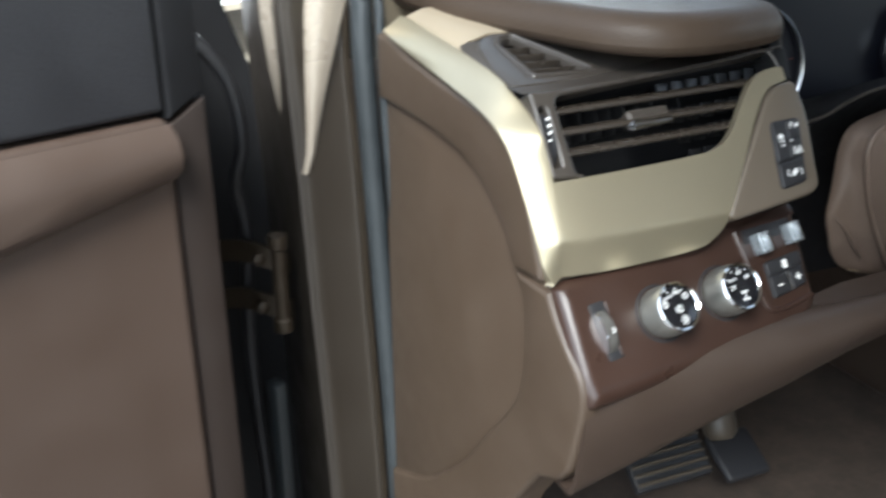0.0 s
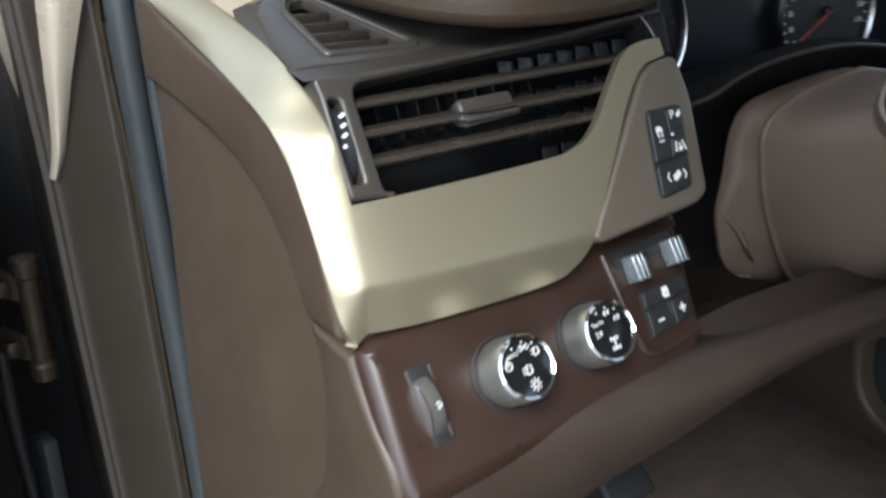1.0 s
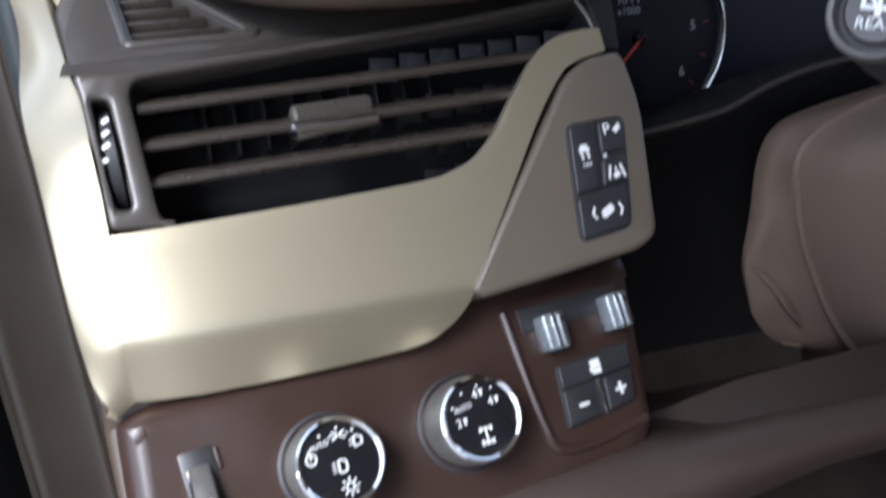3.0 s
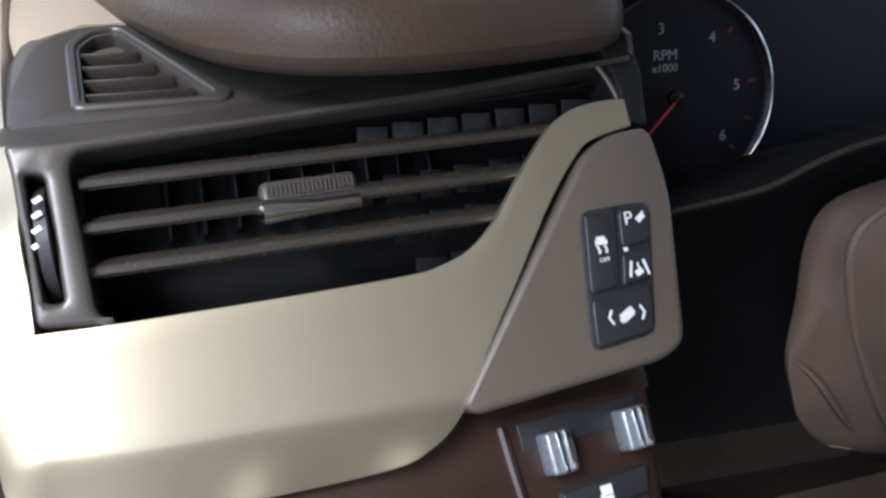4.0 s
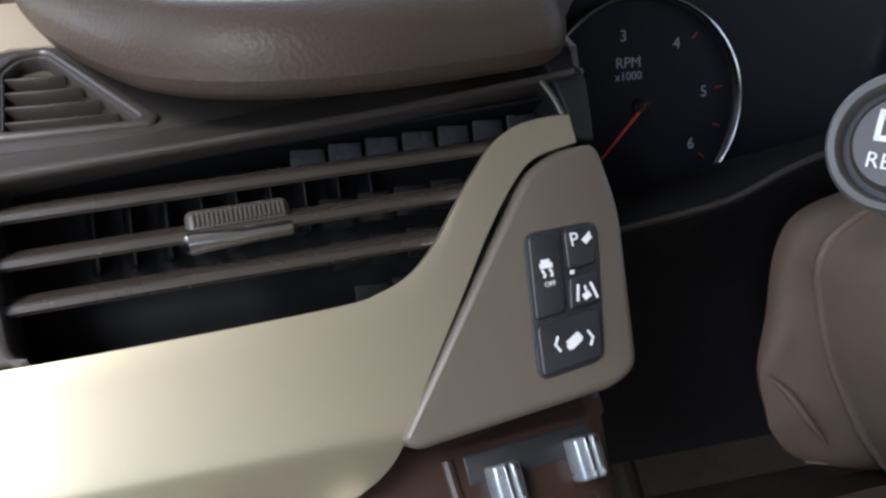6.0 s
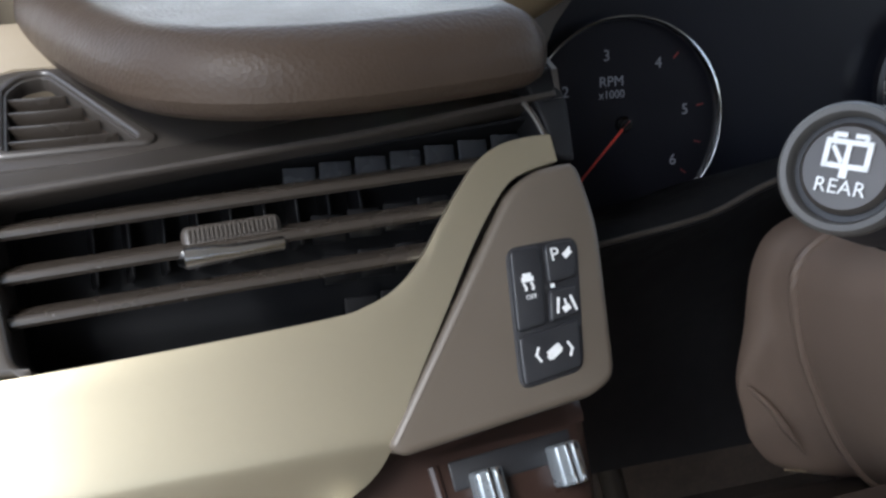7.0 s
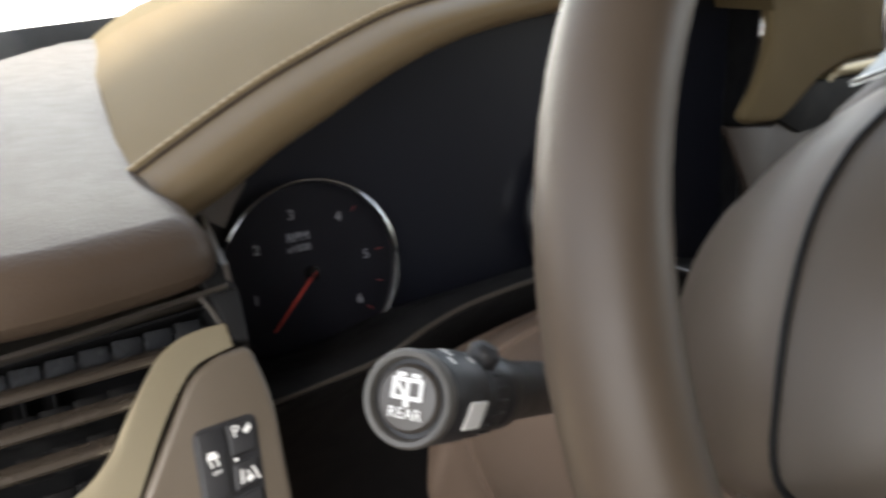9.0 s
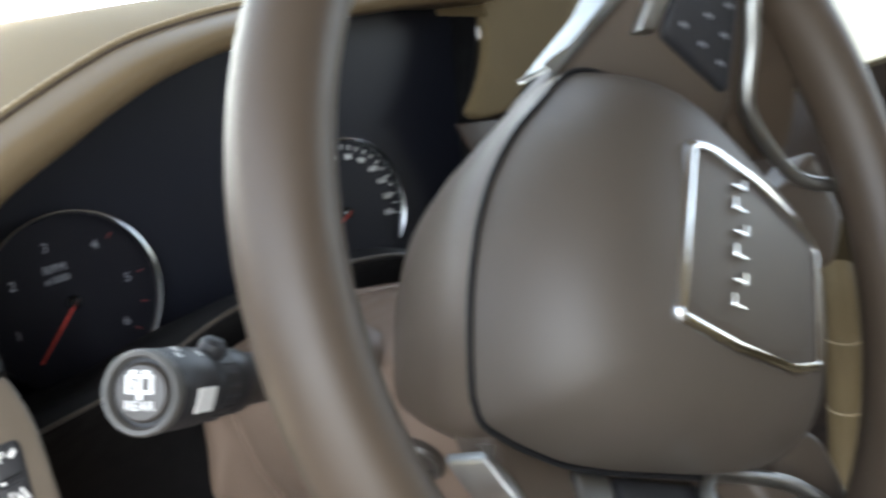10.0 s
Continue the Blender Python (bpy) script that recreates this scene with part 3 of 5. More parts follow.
for k in range(9):
    x = 0.372 + 0.0125 * k
    part("vane", box((0.0012, 0.030, 0.012), u_frame(x, 1.104 + 0.06 * (x - 0.40), -0.042) @ pose(0, 0, 0, 0, 14, 0), 0.0004, 1), VANE, vent)
# Top row of flaps takes the lit copy, lower rows the shaded one.
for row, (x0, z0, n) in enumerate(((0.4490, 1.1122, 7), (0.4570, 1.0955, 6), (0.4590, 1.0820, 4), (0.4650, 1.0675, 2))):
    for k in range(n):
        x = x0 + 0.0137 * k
        part("flap", box((0.0128, 0.0105, 0.0014), u_frame(x, z0 + 0.045 * (x - x0), -0.021) @ pose(0, 0, 0, 8, 14, 0), 0.0005, 2), VANELIT if row == 0 else VANE, vent)
# the grip on the middle slat
gm = u_frame(0.4218, 1.0944, -0.0113, 0) @ pose(0, 0, 0, 0, 0, 2.0)
grip = part("grip", box((0.0345, 0.0112, 0.012), gm @ pose(0, 0.0002, 0.0, -14, 0, 0), 0.0028, 4), GRIPGREY, vent, "ribbed grey grip")
part("chrome_edge", tube([gm @ Vector((x, -0.0050 + y, 0.0068 + z)) for x, y, z in ((-0.0172, 0.001, -0.004), (-0.0160, 0, 0), (0, -0.0003, 0.0006), (0.0160, 0, 0), (0.0172, 0.001, -0.004))], 0.0027, 12, scale=[1.2, 1.5, 1.05, 1.0, 0.9]), RINGCHROME, grip, "chrome strip")
for k in range(20):
    part("rib", box((0.0007, 0.0046, 0.0008), gm @ pose(-0.0145 + k * 0.00155, 0.0026, 0.0062, -14, 0, 0)), GRIPGREY, grip)
# thumb wheel in the bezel
wm = frame_at(on_u(0.3362, 1.088, -0.016), (1, 0.05, 0.05), NU)
wheel = part("thumb_wheel", lathe([(0.018, -0.0024), (0.0205, -0.0018), (0.0207, 0.0018), (0.018, 0.0024)], wm, 48), BLACK, vent)
for k in range(4):
    part("mark", box((0.003, 0.0016, 0.0004), frame_at(on_u(0.3355 - 0.0004 * k, 1.0985 - 0.0042 * k, 0.0046 - 0.0002 * (k - 1.5) ** 2), NU, (1, 0, 0)) @ pose(0, 0, 0, 0, 0, 30)), WHITE, wheel)

LEDGE = [[on_u(x, 1.1150 + r, 0.0014), on_u(x, 1.1158 + r, -0.0005), Vector((x, 0.554, 1.1162 + r)), Vector((x, 0.575, 1.1166 + r))] for x, r in [(x, 0.058 * max(0, x - 0.36)) for x in np.linspace(0.322, 0.549, 12)]]
part("ledge", loft([spline(r, 3) for r in LEDGE]), BEZEL, vent)
part("side_cheek", slab(rounded([(0.5425, 1.1065), (0.550, 1.1045), (0.551, 1.125), (0.546, 1.138), (0.534, 1.136), (0.5395, 1.12)], 0.002, 3), on_u, -0.03, 0.0005, 0.0015, 3), PITCH, vent)
part("cheek_rib", tube(spline([on_u(0.5325, 1.1275, 0.0), on_u(0.5372, 1.1190, 0.001), on_u(0.5412, 1.1070, 0.001)], 5), 0.0011, 8), BEZEL, vent, "thin grey rib")

corner = thing("corner_vent", on_t(0.37, 0.03), "small triangular demister vent with four thin slats", "air vent")
TRI = rounded([(0.3490, 0.0), (0.3443, 0.046), (0.3490, 0.0555), (0.3575, 0.0585), (0.3925, 0.0010)], 0.003, 4)
TRIO = rounded([(0.324, -0.012), (0.40, -0.009), (0.45, 0.006), (0.55, 0.024), (0.55, 0.064), (0.40, 0.066), (0.345, 0.066), (0.333, 0.059), (0.326, 0.045), (0.322, 0.010)], 0.004, 4)
RIMO = rounded([(0.3445, -0.0045), (0.3390, 0.047), (0.3455, 0.0595), (0.3585, 0.0640), (0.4005, 0.0015), (0.3975, -0.0035)], 0.004, 4)
part("bezel", slab(TRIO, on_t, -0.006, 0.0, 0.001, 2, holes=[TRI]), BEZEL, corner)
part("rim", slab(RIMO, on_t, -0.002, 0.0020, 0.0018, 4, holes=[inset(TRI, -0.0012)]), BEZEL, corner)
part("duct_back", slab(inset(TRI, -0.003), on_t, -0.024, -0.018, 0.001, 1), BLACK, corner)
for v in (0.0095, 0.0205, 0.0315, 0.0425):
    x0, x1 = 0.3488 - 0.1 * v, 0.3915 - 0.60 * v
    part("slat", box((x1 - x0, 0.0014, 0.010), frame_at(on_t((x0 + x1) / 2, v, -0.0060), NT, (1, 0, 0)) @ pose(0, 0, 0, -6, 0, 0), 0.0005, 2), SLAT, corner)
part("plate_tip", thick(loft([[on_t(0.326, -0.012, -0.001), on_t(0.324, 0.010, -0.001), on_t(0.328, 0.045, -0.001), on_t(0.335, 0.058, -0.001)], [(0.3225, 0.552, 1.1145), (0.3195, 0.572, 1.1205), (0.3205, 0.602, 1.1300), (0.3250, 0.620, 1.1360)], [(0.3205, 0.556, 1.1110), (0.3165, 0.580, 1.1170), (0.3165, 0.606, 1.1265), (0.3200, 0.624, 1.1330)]]), 0.002), BEZEL, corner, "grey tip of the vent plate")
part("tan_ledge", thick(loft([spline([(0.3185, 0.616, 1.1300), (0.3130, 0.645, 1.1365), (0.3070, 0.70, 1.1460)], 4), spline([(0.3265, 0.624, 1.1355), (0.3270, 0.655, 1.1420), (0.3250, 0.71, 1.1500)], 4), spline([(0.344, 0.628, 1.1400), (0.352, 0.66, 1.1440), (0.362, 0.73, 1.1490)], 4), spline([(0.374, 0.628, 1.1400), (0.376, 0.66, 1.1440), (0.376, 0.73, 1.1490)], 4)]), 0.002), PALETRIM, dash, "tan ledge behind the corner vent")

# ---------------------------------------------------------------- switch pod
pod = thing("switch_pod", on_u(0.51, 1.03), "taupe triangular switch pod with black driver-aid buttons", "switch panel")
PODO = rounded([(0.4625, 1.0245, 0.003), (0.4680, 1.0210, 0.003), (0.540, 1.0285, 0.01), (0.549, 1.033, 0.007), (0.553, 1.083, 0.02), (0.5485, 1.1040, 0.005), (0.532, 1.1025, 0.010), (0.5205, 1.0970, 0.012)], 0.004, 5)
part("housing", slab(PODO, on_u, -0.03, 0.0045, 0.003, 4), POD, pod)
part("side_wall", slab([(0.535, 1.1), (0.5485, 1.104), (0.552, 1.083), (0.548, 1.033), (0.54, 1.03)], on_u, -0.09, -0.004, 0.001, 1), PITCH, pod)
BLK = rounded([(0.5125, 1.0345), (0.5365, 1.0375), (0.5425, 1.0785), (0.5155, 1.0775)], 0.004, 4)
part("button_bed", slab(inset(BLK, -0.0006), on_u, 0.0, 0.0051, 0.0005, 2), BLACK, pod)


def quad(a, b, c, d, r=0.0015):
    return rounded([a, b, c, d], r, 3)


btns = {}
for key, o in {"a": quad((0.5140, 1.0515), (0.5255, 1.0528), (0.5277, 1.0775), (0.5160, 1.0771), 0.002), "b": quad((0.5285, 1.0650), (0.5395, 1.0660), (0.5412, 1.0780), (0.5293, 1.0775), 0.002),
               "c": quad((0.5268, 1.0530), (0.5378, 1.0543), (0.5392, 1.0637), (0.5283, 1.0630)), "d": quad((0.5132, 1.0350), (0.5362, 1.0380), (0.5376, 1.0528), (0.5140, 1.0502), 0.002)}.items():
    btns[key] = part("button", slab(o, on_u, 0.003, 0.0067, 0.0009, 3), BLACK, pod)
TU = 2.0
bars([(0, 0.0037, 0.0032, 0.0012, 0), (0, 0.0022, 0.0046, 0.0018, 0), (-0.0015, 0.0003, 0.0009, 0.0016, 20), (0.0013, 0.0003, 0.0009, 0.0016, 20), (-0.0012, -0.0012, 0.0009, 0.0014, -25), (0.0015, -0.0012, 0.0009, 0.0014, -25)], u_frame(0.5208, 1.0655, 0.0070, TU), btns["a"], WHITE)
words("OFF", 0.0024, u_frame(0.5212, 1.0618, 0.0070, TU), btns["a"], WHITE)
words("P", 0.0068, u_frame(0.5325, 1.0738, 0.0070, TU), btns["b"], WHITE)
bars([(0, 0, 0.0034, 0.0022, 35), (0.0012, 0.0016, 0.0007, 0.0012, 0), (-0.0006, -0.0012, 0.001, 0.001, 0)], u_frame(0.5372, 1.0738, 0.0070, TU), btns["b"], WHITE)
bars([(-0.003, 0, 0.0009, 0.0058, -14), (0.003, 0, 0.0009, 0.0058, 14), (0, -0.0014, 0.003, 0.0022, 25), (0, 0.001, 0.0007, 0.002, 0)], u_frame(0.5335, 1.0580, 0.0070, TU), btns["c"], WHITE)
bars([(0, 0, 0.005, 0.0034, 30), (0.0018, 0.0012, 0.002, 0.0026, 30), (-0.0018, -0.0014, 0.0022, 0.0018, 30), (-0.0063, 0.0011, 0.0008, 0.0034, -28), (-0.0063, -0.0011, 0.0008, 0.0034, 28), (0.0063, 0.0011, 0.0008, 0.0034, 28), (0.0063, -0.0011, 0.0008, 0.0034, -28)], u_frame(0.5262, 1.0440, 0.0070, TU), btns["d"], WHITE)
part("indicator", box((0.0014, 0.0014, 0.0006), u_frame(0.5298, 1.0643, 0.0068, TU)), WHITE, pod)

# ---------------------------------------------------------------- knobs and switches of the lower panel


def knob(name, x, z, label, signs):
    k = thing(name, on_k(x, z), label, "knob", "rotary knobs on the dashboard")
    m = k_frame(x, z, 0.0)
    part("base_ring", lathe([(0.0202, -0.004), (0.0202, 0.0006), (0.0188, 0.0010), (0.0180, -0.002)], m, 48), BLACK, k)
    body = part("body", lathe([(0.0166, -0.002), (0.0175, 0.001), (0.0177, 0.004), (0.0168, 0.0195), (0.0162, 0.0205)], m, 64), KNOBSILVER, k, "satin silver skirt")
    for i in range(24):
        part("groove", box((0.0006, 0.0005, 0.011), m @ pose(0, 0, 0, 0, 0, i * 15) @ pose(0, 0.01725, 0.0105, 3.5, 0, 0)), KNOBSILVER, body)
    part("chrome_rim", lathe([(0.0150, 0.0195), (0.0165, 0.0200), (0.0168, 0.0212), (0.0158, 0.0222), (0.0147, 0.0214), (0.0145, 0.0195)], m, 64), CHROME, k, "chrome rim")
    face = part("face", lathe([(0.0149, 0.0185), (0.0149, 0.0208), (0.0140, 0.0210), (0.0001, 0.0211)], m, 48), GLOSS, k, "gloss black face")
    f = m @ pose(0, 0, 0.0213)
    for deg in (150, 118, 86, 58):
        a = radians(deg)
        part("tick", lathe([(0.0005, -0.0001), (0.0005, 0.0003)], f @ pose(0.0125 * math.cos(a), 0.0125 * math.sin(a), 0), 10), WHITE, face)
    signs(f, face)


def light_signs(f, face):
    words("AUTO", 0.0027, f @ pose(-0.0066, 0.0076, 0, 0, 0, 8), face, WHITE)
    ring = [(0.0019 * math.cos(a), 0.0019 * math.sin(a), 0.0012, 0.0006, math.degrees(a) + 90) for a in np.linspace(0, math.tau, 10)[:-1]]
    bars(ring + [(0, 0.001, 0.0006, 0.002, 0)], f @ pose(-0.0104, 0.0034, 0), face, WHITE)
    bars([(-0.0014, 0.0008, 0.0024, 0.0006, -25), (-0.0014, -0.0008, 0.0024, 0.0006, 25), (0.0014, 0.0008, 0.0024, 0.0006, 25), (0.0014, -0.0008, 0.0024, 0.0006, -25), (-0.0032, 0, 0.0012, 0.0005, 0), (0.0032, 0, 0.0012, 0.0005, 0)], f @ pose(0.0012, 0.0098, 0), face, WHITE)
    bars([(-0.0014, 0, 0.0006, 0.0036, 0), (0.0001, 0.0016, 0.0026, 0.0006, -12), (0.0001, -0.0016, 0.0026, 0.0006, 12), (0.0016, 0, 0.0006, 0.0028, 0), (-0.0026, 0.0008, 0.0012, 0.0005, 0), (-0.0026, -0.0008, 0.0012, 0.0005, 0)], f @ pose(0.0078, 0.0062, 0), face, WHITE)
    bars([(-0.0026, 0.0014, 0.0014, 0.0005, 20), (-0.0026, 0, 0.0014, 0.0005, 20), (-0.0026, -0.0014, 0.0014, 0.0005, 20), (-0.0008, 0, 0.0007, 0.0046, 0), (0.0008, 0.0021, 0.0024, 0.0006, -12), (0.0008, -0.0021, 0.0024, 0.0006, 12), (0.0022, 0, 0.0006, 0.0036, 0)], f @ pose(-0.0002, -0.0014, 0), face, WHITE)
    bars([(0.0014 * math.cos(a), 0.0014 * math.sin(a), 0.0010, 0.0006, math.degrees(a) + 90) for a in np.linspace(0, math.tau, 9)[:-1]] + [(0.0028 * math.cos(a), 0.0028 * math.sin(a), 0.0013, 0.0006, math.degrees(a)) for a in np.linspace(0, math.tau, 9)[:-1]], f @ pose(0.0016, -0.0092, 0), face, WHITE)


def drive_signs(f, face):
    words("AUTO", 0.0027, f @ pose(-0.0066, 0.0054, 0, 0, 0, 8), face, WHITE)
    for t, x, y in (("2", -0.0095, 0.0000), ("4", -0.0006, 0.0094), ("4", 0.0052, 0.0054)):
        words(t, 0.0046, f @ pose(x, y, 0, 0, 0, 6), face, WHITE)
        bars([(0, 0, 0.0009, 0.0024, 0), (0, 0.0008, 0.0017, 0.0008, 0)], f @ pose(x + 0.0026, y + 0.0004, 0), face, WHITE)
    bars([(0, 0, 0.0007, 0.0064, 0), (0, 0.0026, 0.0044, 0.0007, 0), (0, -0.0026, 0.0044, 0.0007, 0), (-0.0022, 0.0024, 0.0009, 0.0020, 0), (0.0022, 0.0024, 0.0009, 0.0020, 0), (-0.0022, -0.0026, 0.0009, 0.0020, 0), (0.0022, -0.0026, 0.0009, 0.0020, 0), (0, -0.0026, 0.0012, 0.0020, 0)], f @ pose(0.0003, -0.0066, 0), face, WHITE)


knob("light_knob", 0.3978, 0.9708, "satin silver headlight knob with white signs", light_signs)
knob("drive_knob", 0.4548, 0.9725, "satin silver four-wheel drive selector knob", drive_signs)

dim = thing("dimmer_wheel", on_k(0.351, 0.969), "grey rubber dimmer wheel with a chrome edge in its slot", "dimmer wheel")
part("slot", box((0.0136, 0.0405, 0.004), k_frame(0.3516, 0.9695, -0.0014, 5), 0.0016, 2), BLACK, dim)
part("slot_lip", box((0.0022, 0.0090, 0.003), k_frame(0.3570, 0.9815, -0.0004, 5), 0.0010, 3), MAROON, dim)
part("slot_lip", box((0.0030, 0.0075, 0.003), k_frame(0.3590, 0.9575, -0.0004, 5), 0.0010, 3), MAROON, dim)
dm = frame_at(on_k(0.3514, 0.9690, -0.0095), Vector((1, 0.08, 0.06)), NK)
roll = part("wheel", lathe([(0.0130, -0.0048), (0.0162, -0.0046), (0.0172, -0.0036), (0.0174, -0.001), (0.0174, 0.0026), (0.0170, 0.0038), (0.0156, 0.0046), (0.0130, 0.0048)], dm, 64), RINGGREY, dim)
part("chrome_band", lathe([(0.0160, -0.0049), (0.0174, -0.0046), (0.0174, -0.0039), (0.0160, -0.0037)], dm, 64), CHROME, roll, "chrome band")
bars([(0.0013 * math.cos(a), 0.0015 * math.sin(a), 0.0011, 0.0005, math.degrees(a) + 90) for a in np.linspace(-2.2, 2.2, 8)] + [(-0.0002, 0, 0.0010, 0.0005, 0)], k_frame(0.3518, 0.9686, 0.0081), roll, WHITE)

sub = thing("brake_controller", on_k(0.5158, 0.9760), "trailer brake controller with two silver slide tabs", "switch panel")
part("panel_edge", tube(spline([on_k(0.4815, 1.005, 0.0), on_k(0.4845, 0.985, 0.0008), on_k(0.4885, 0.965, 0.001), on_k(0.4935, 0.9555, 0.001), on_k(0.51, 0.9540, 0.0), on_k(0.538, 0.9575, -0.001)], 5), 0.0022, 8), MAROON, sub)
part("slot", box((0.050, 0.011, 0.003), k_frame(0.5125, 1.0015, -0.0008, 2), 0.001, 2), BLACK, sub)
for x in (0.5000, 0.5315):
    z = 0.9945 if x < 0.515 else 0.9965
    tab = part("slide_tab", box((0.0105, 0.0155, 0.011), k_frame(x, z, 0.0045, 2), 0.0014, 3), GREYTAB, sub, "blue-grey tab")
    part("chrome_edge", box((0.0022, 0.0155, 0.0016), k_frame(x + 0.003, z, 0.0104, 2), 0.0006, 2), CHROME, tab)
    part("chrome_edge", box((0.0014, 0.0155, 0.0016), k_frame(x - 0.0005, z, 0.0104, 2), 0.0005, 2), CHROME, tab)
part("button_bed", slab(rounded([(0.4993, 0.9605), (0.5333, 0.9645), (0.5358, 0.9855), (0.4993, 0.9830)], 0.002, 3), on_k, -0.003, 0.0012, 0.0006, 2), BLACK, sub)
b1 = part("button", slab(quad((0.5000, 0.9745), (0.5348, 0.9768), (0.5354, 0.9850), (0.4998, 0.9824)), on_k, 0.0, 0.0028, 0.0008, 3), BLACK, sub)
b2 = part("button", slab(quad((0.4998, 0.9612), (0.5158, 0.9628), (0.5160, 0.9748), (0.5000, 0.9737)), on_k, 0.0, 0.0026, 0.0008, 3), BLACK, sub)
b3 = part("button", slab(quad((0.5198, 0.9632), (0.5330, 0.9650), (0.5346, 0.9760), (0.5200, 0.9750)), on_k, 0.0, 0.0026, 0.0008, 3), BLACK, sub)
part("chrome_edge", box((0.0016, 0.0145, 0.0012), k_frame(0.5179, 0.9690, 0.0022, 3), 0.0004, 2), CHROME, sub, "chrome strip")
bars([(0, 0.0012, 0.0046, 0.0036, 0), (0, -0.002, 0.0042, 0.0022, 0), (-0.0026, -0.001, 0.001, 0.002, 0)], k_frame(0.5173, 0.9795, 0.0030, 4), b1, WHITE)
bars([(0, 0, 0.0048, 0.0012, 0)], k_frame(0.5083, 0.9678, 0.0028, 3), b2, WHITE)
bars([(0, 0, 0.0052, 0.0013, 0), (0, 0, 0.0013, 0.0052, 0)], k_frame(0.5270, 0.9700, 0.0028, 3), b3, WHITE)

# ---------------------------------------------------------------- instruments
clus = thing("instrument_cluster", (CX, 0.69, 1.03), "dark instrument cluster with two chrome-ringed dials", "instrument cluster")
MASK = [(0.545, 0.98), (1.03, 0.98), (1.03, 1.10), (1.05, 1.246), (0.99, 1.246)] + [(x, 0.5 * (hood_lip(x) + seam_z(x))) for x in np.linspace(0.985, 0.54, 60)]


def on_mask(x, z, h=0.0):
    return Vector((x, 0.690 + 0.05 * (z - 1.08), z)) + Vector((0, -h, 0))


part("mask", slab(MASK, on_mask, -0.004, 0.0, 0.0005, 1), SMOKED, clus)
part("left_wall", thick(loft([[(0.548, 0.545, 1.137), (0.552, 0.54, 1.10), (0.552, 0.50, 1.03)], [(0.575, 0.70, 1.15), (0.575, 0.70, 1.10), (0.575, 0.70, 1.0)]]), 0.002), BEZEL, clus)
ARCH = [(0.557, 1.044), (0.60, 1.049), (0.640, 1.055), (0.668, 1.066), (0.70, 1.074), (0.757, 1.079), (0.814, 1.074), (0.846, 1.066), (0.874, 1.055), (0.91, 1.049), (0.95, 1.046)]
ARCH = [(p.x, p.y) for p in spline([(x, z, 0) for x, z in ARCH], 4)]
part("floor_shelf", thick(loft([[(x, 0.585, z) for x, z in ARCH], [(x, 0.60, z + 0.003) for x, z in ARCH], [(x, 0.69, z - 0.02 - 0.5 * (z - 1.044)) for x, z in ARCH]]), 0.003), PITCH, clus)
# Lighter bead paints the highlight along the shelf's front edge.
part("arch_glint", tube([(x, 0.5845, z + 0.0005) for x, z in ARCH], 0.0014, 8), BEZEL, clus, "thin grey bead drawn as the arch's edge highlight")
part("corner_plate", thick(loft([[(0.556, 0.620, 1.1425), (0.5705, 0.620, 1.133)], [(0.567, 0.622, 1.150), (0.577, 0.624, 1.143)], [(0.584, 0.624, 1.156), (0.586, 0.626, 1.154)]]), 0.002), BEZEL, clus, "grey plate in the corner below the hood")
SHROUD_TOP = [(0.552, 0.532, 1.042)] + [(x, 0.590, z - 0.001) for x, z in ARCH[::3]]
part("lower_shroud", thick(loft([[(x, y, z), (x, y + 0.030, z - 0.03), (x, y + 0.075, 0.95), (x, y + 0.085, 0.86)] for x, y, z in SHROUD_TOP]), 0.003), PITCH, clus)
part("right_wall", thick(loft([[(1.006, 0.655, 1.236), (1.004, 0.655, 1.20), (0.990, 0.655, 1.15), (0.990, 0.655, 1.0)], [(1.02, 0.72, 1.236), (1.02, 0.71, 1.20), (1.015, 0.70, 1.15), (1.015, 0.70, 1.0)]]), 0.002), PITCH, clus)


def dial(x, z, a0, a1, numbers, needle):
    m = frame_at((x, 0.680, z), (0, -1, 0.1), (1, 0, 0))
    d = part("dial", lathe([(0.057, -0.006), (0.057, 0.0), (0.0001, 0.0005)], m, 48), DIALFACE, clus)
    ring = [(math.cos(radians(a)), math.sin(radians(a)), min(1.0, 0.15 + i / 9, 0.15 + (59 - i) / 9)) for i, a in enumerate(np.linspace(a0, a1, 60))]
    part("chrome_ring", loft([[m @ Vector((r * c, r * q, h)) for r, h in ((0.0578 - 0.0024 * w, 0.0016), (0.0576 - 0.0013 * w, 0.0036 + 0.0014 * w), (0.0578, 0.0042 + 0.0020 * w), (0.0586, 0.0040 + 0.0018 * w), (0.0588, 0.001))] for c, q, w in ring]), RINGCHROME, d, "chrome ring")
    for t, a, r, s, w in numbers:
        words(t, s, m @ pose(r * math.cos(radians(a)), r * math.sin(radians(a)), 0.001), d, w)
    a = radians(needle)
    part("needle", box((0.046, 0.0014, 0.001), m @ pose(0.020 * math.cos(a), 0.020 * math.sin(a), 0.006, 0, 0, needle), 0.0004, 1), RED, d, "thin red needle")
    part("needle_cap", lathe([(0.0045, 0.001), (0.0045, 0.005), (0.003, 0.0065)], m, 24), GLOSS, d)
    return m, d


m, d = dial(0.640, 1.079, 150, -48, [(str(k + 1), a, 0.0385, 0.0085, DIM) for k, a in enumerate((196, 149, 103, 55, 7, -37))], 226)
words("RPM", 0.0078, m @ pose(-0.006, 0.0235, 0.001), d, DIM)
words("x1000", 0.0062, m @ pose(-0.006, 0.0165, 0.001), d, DIM)
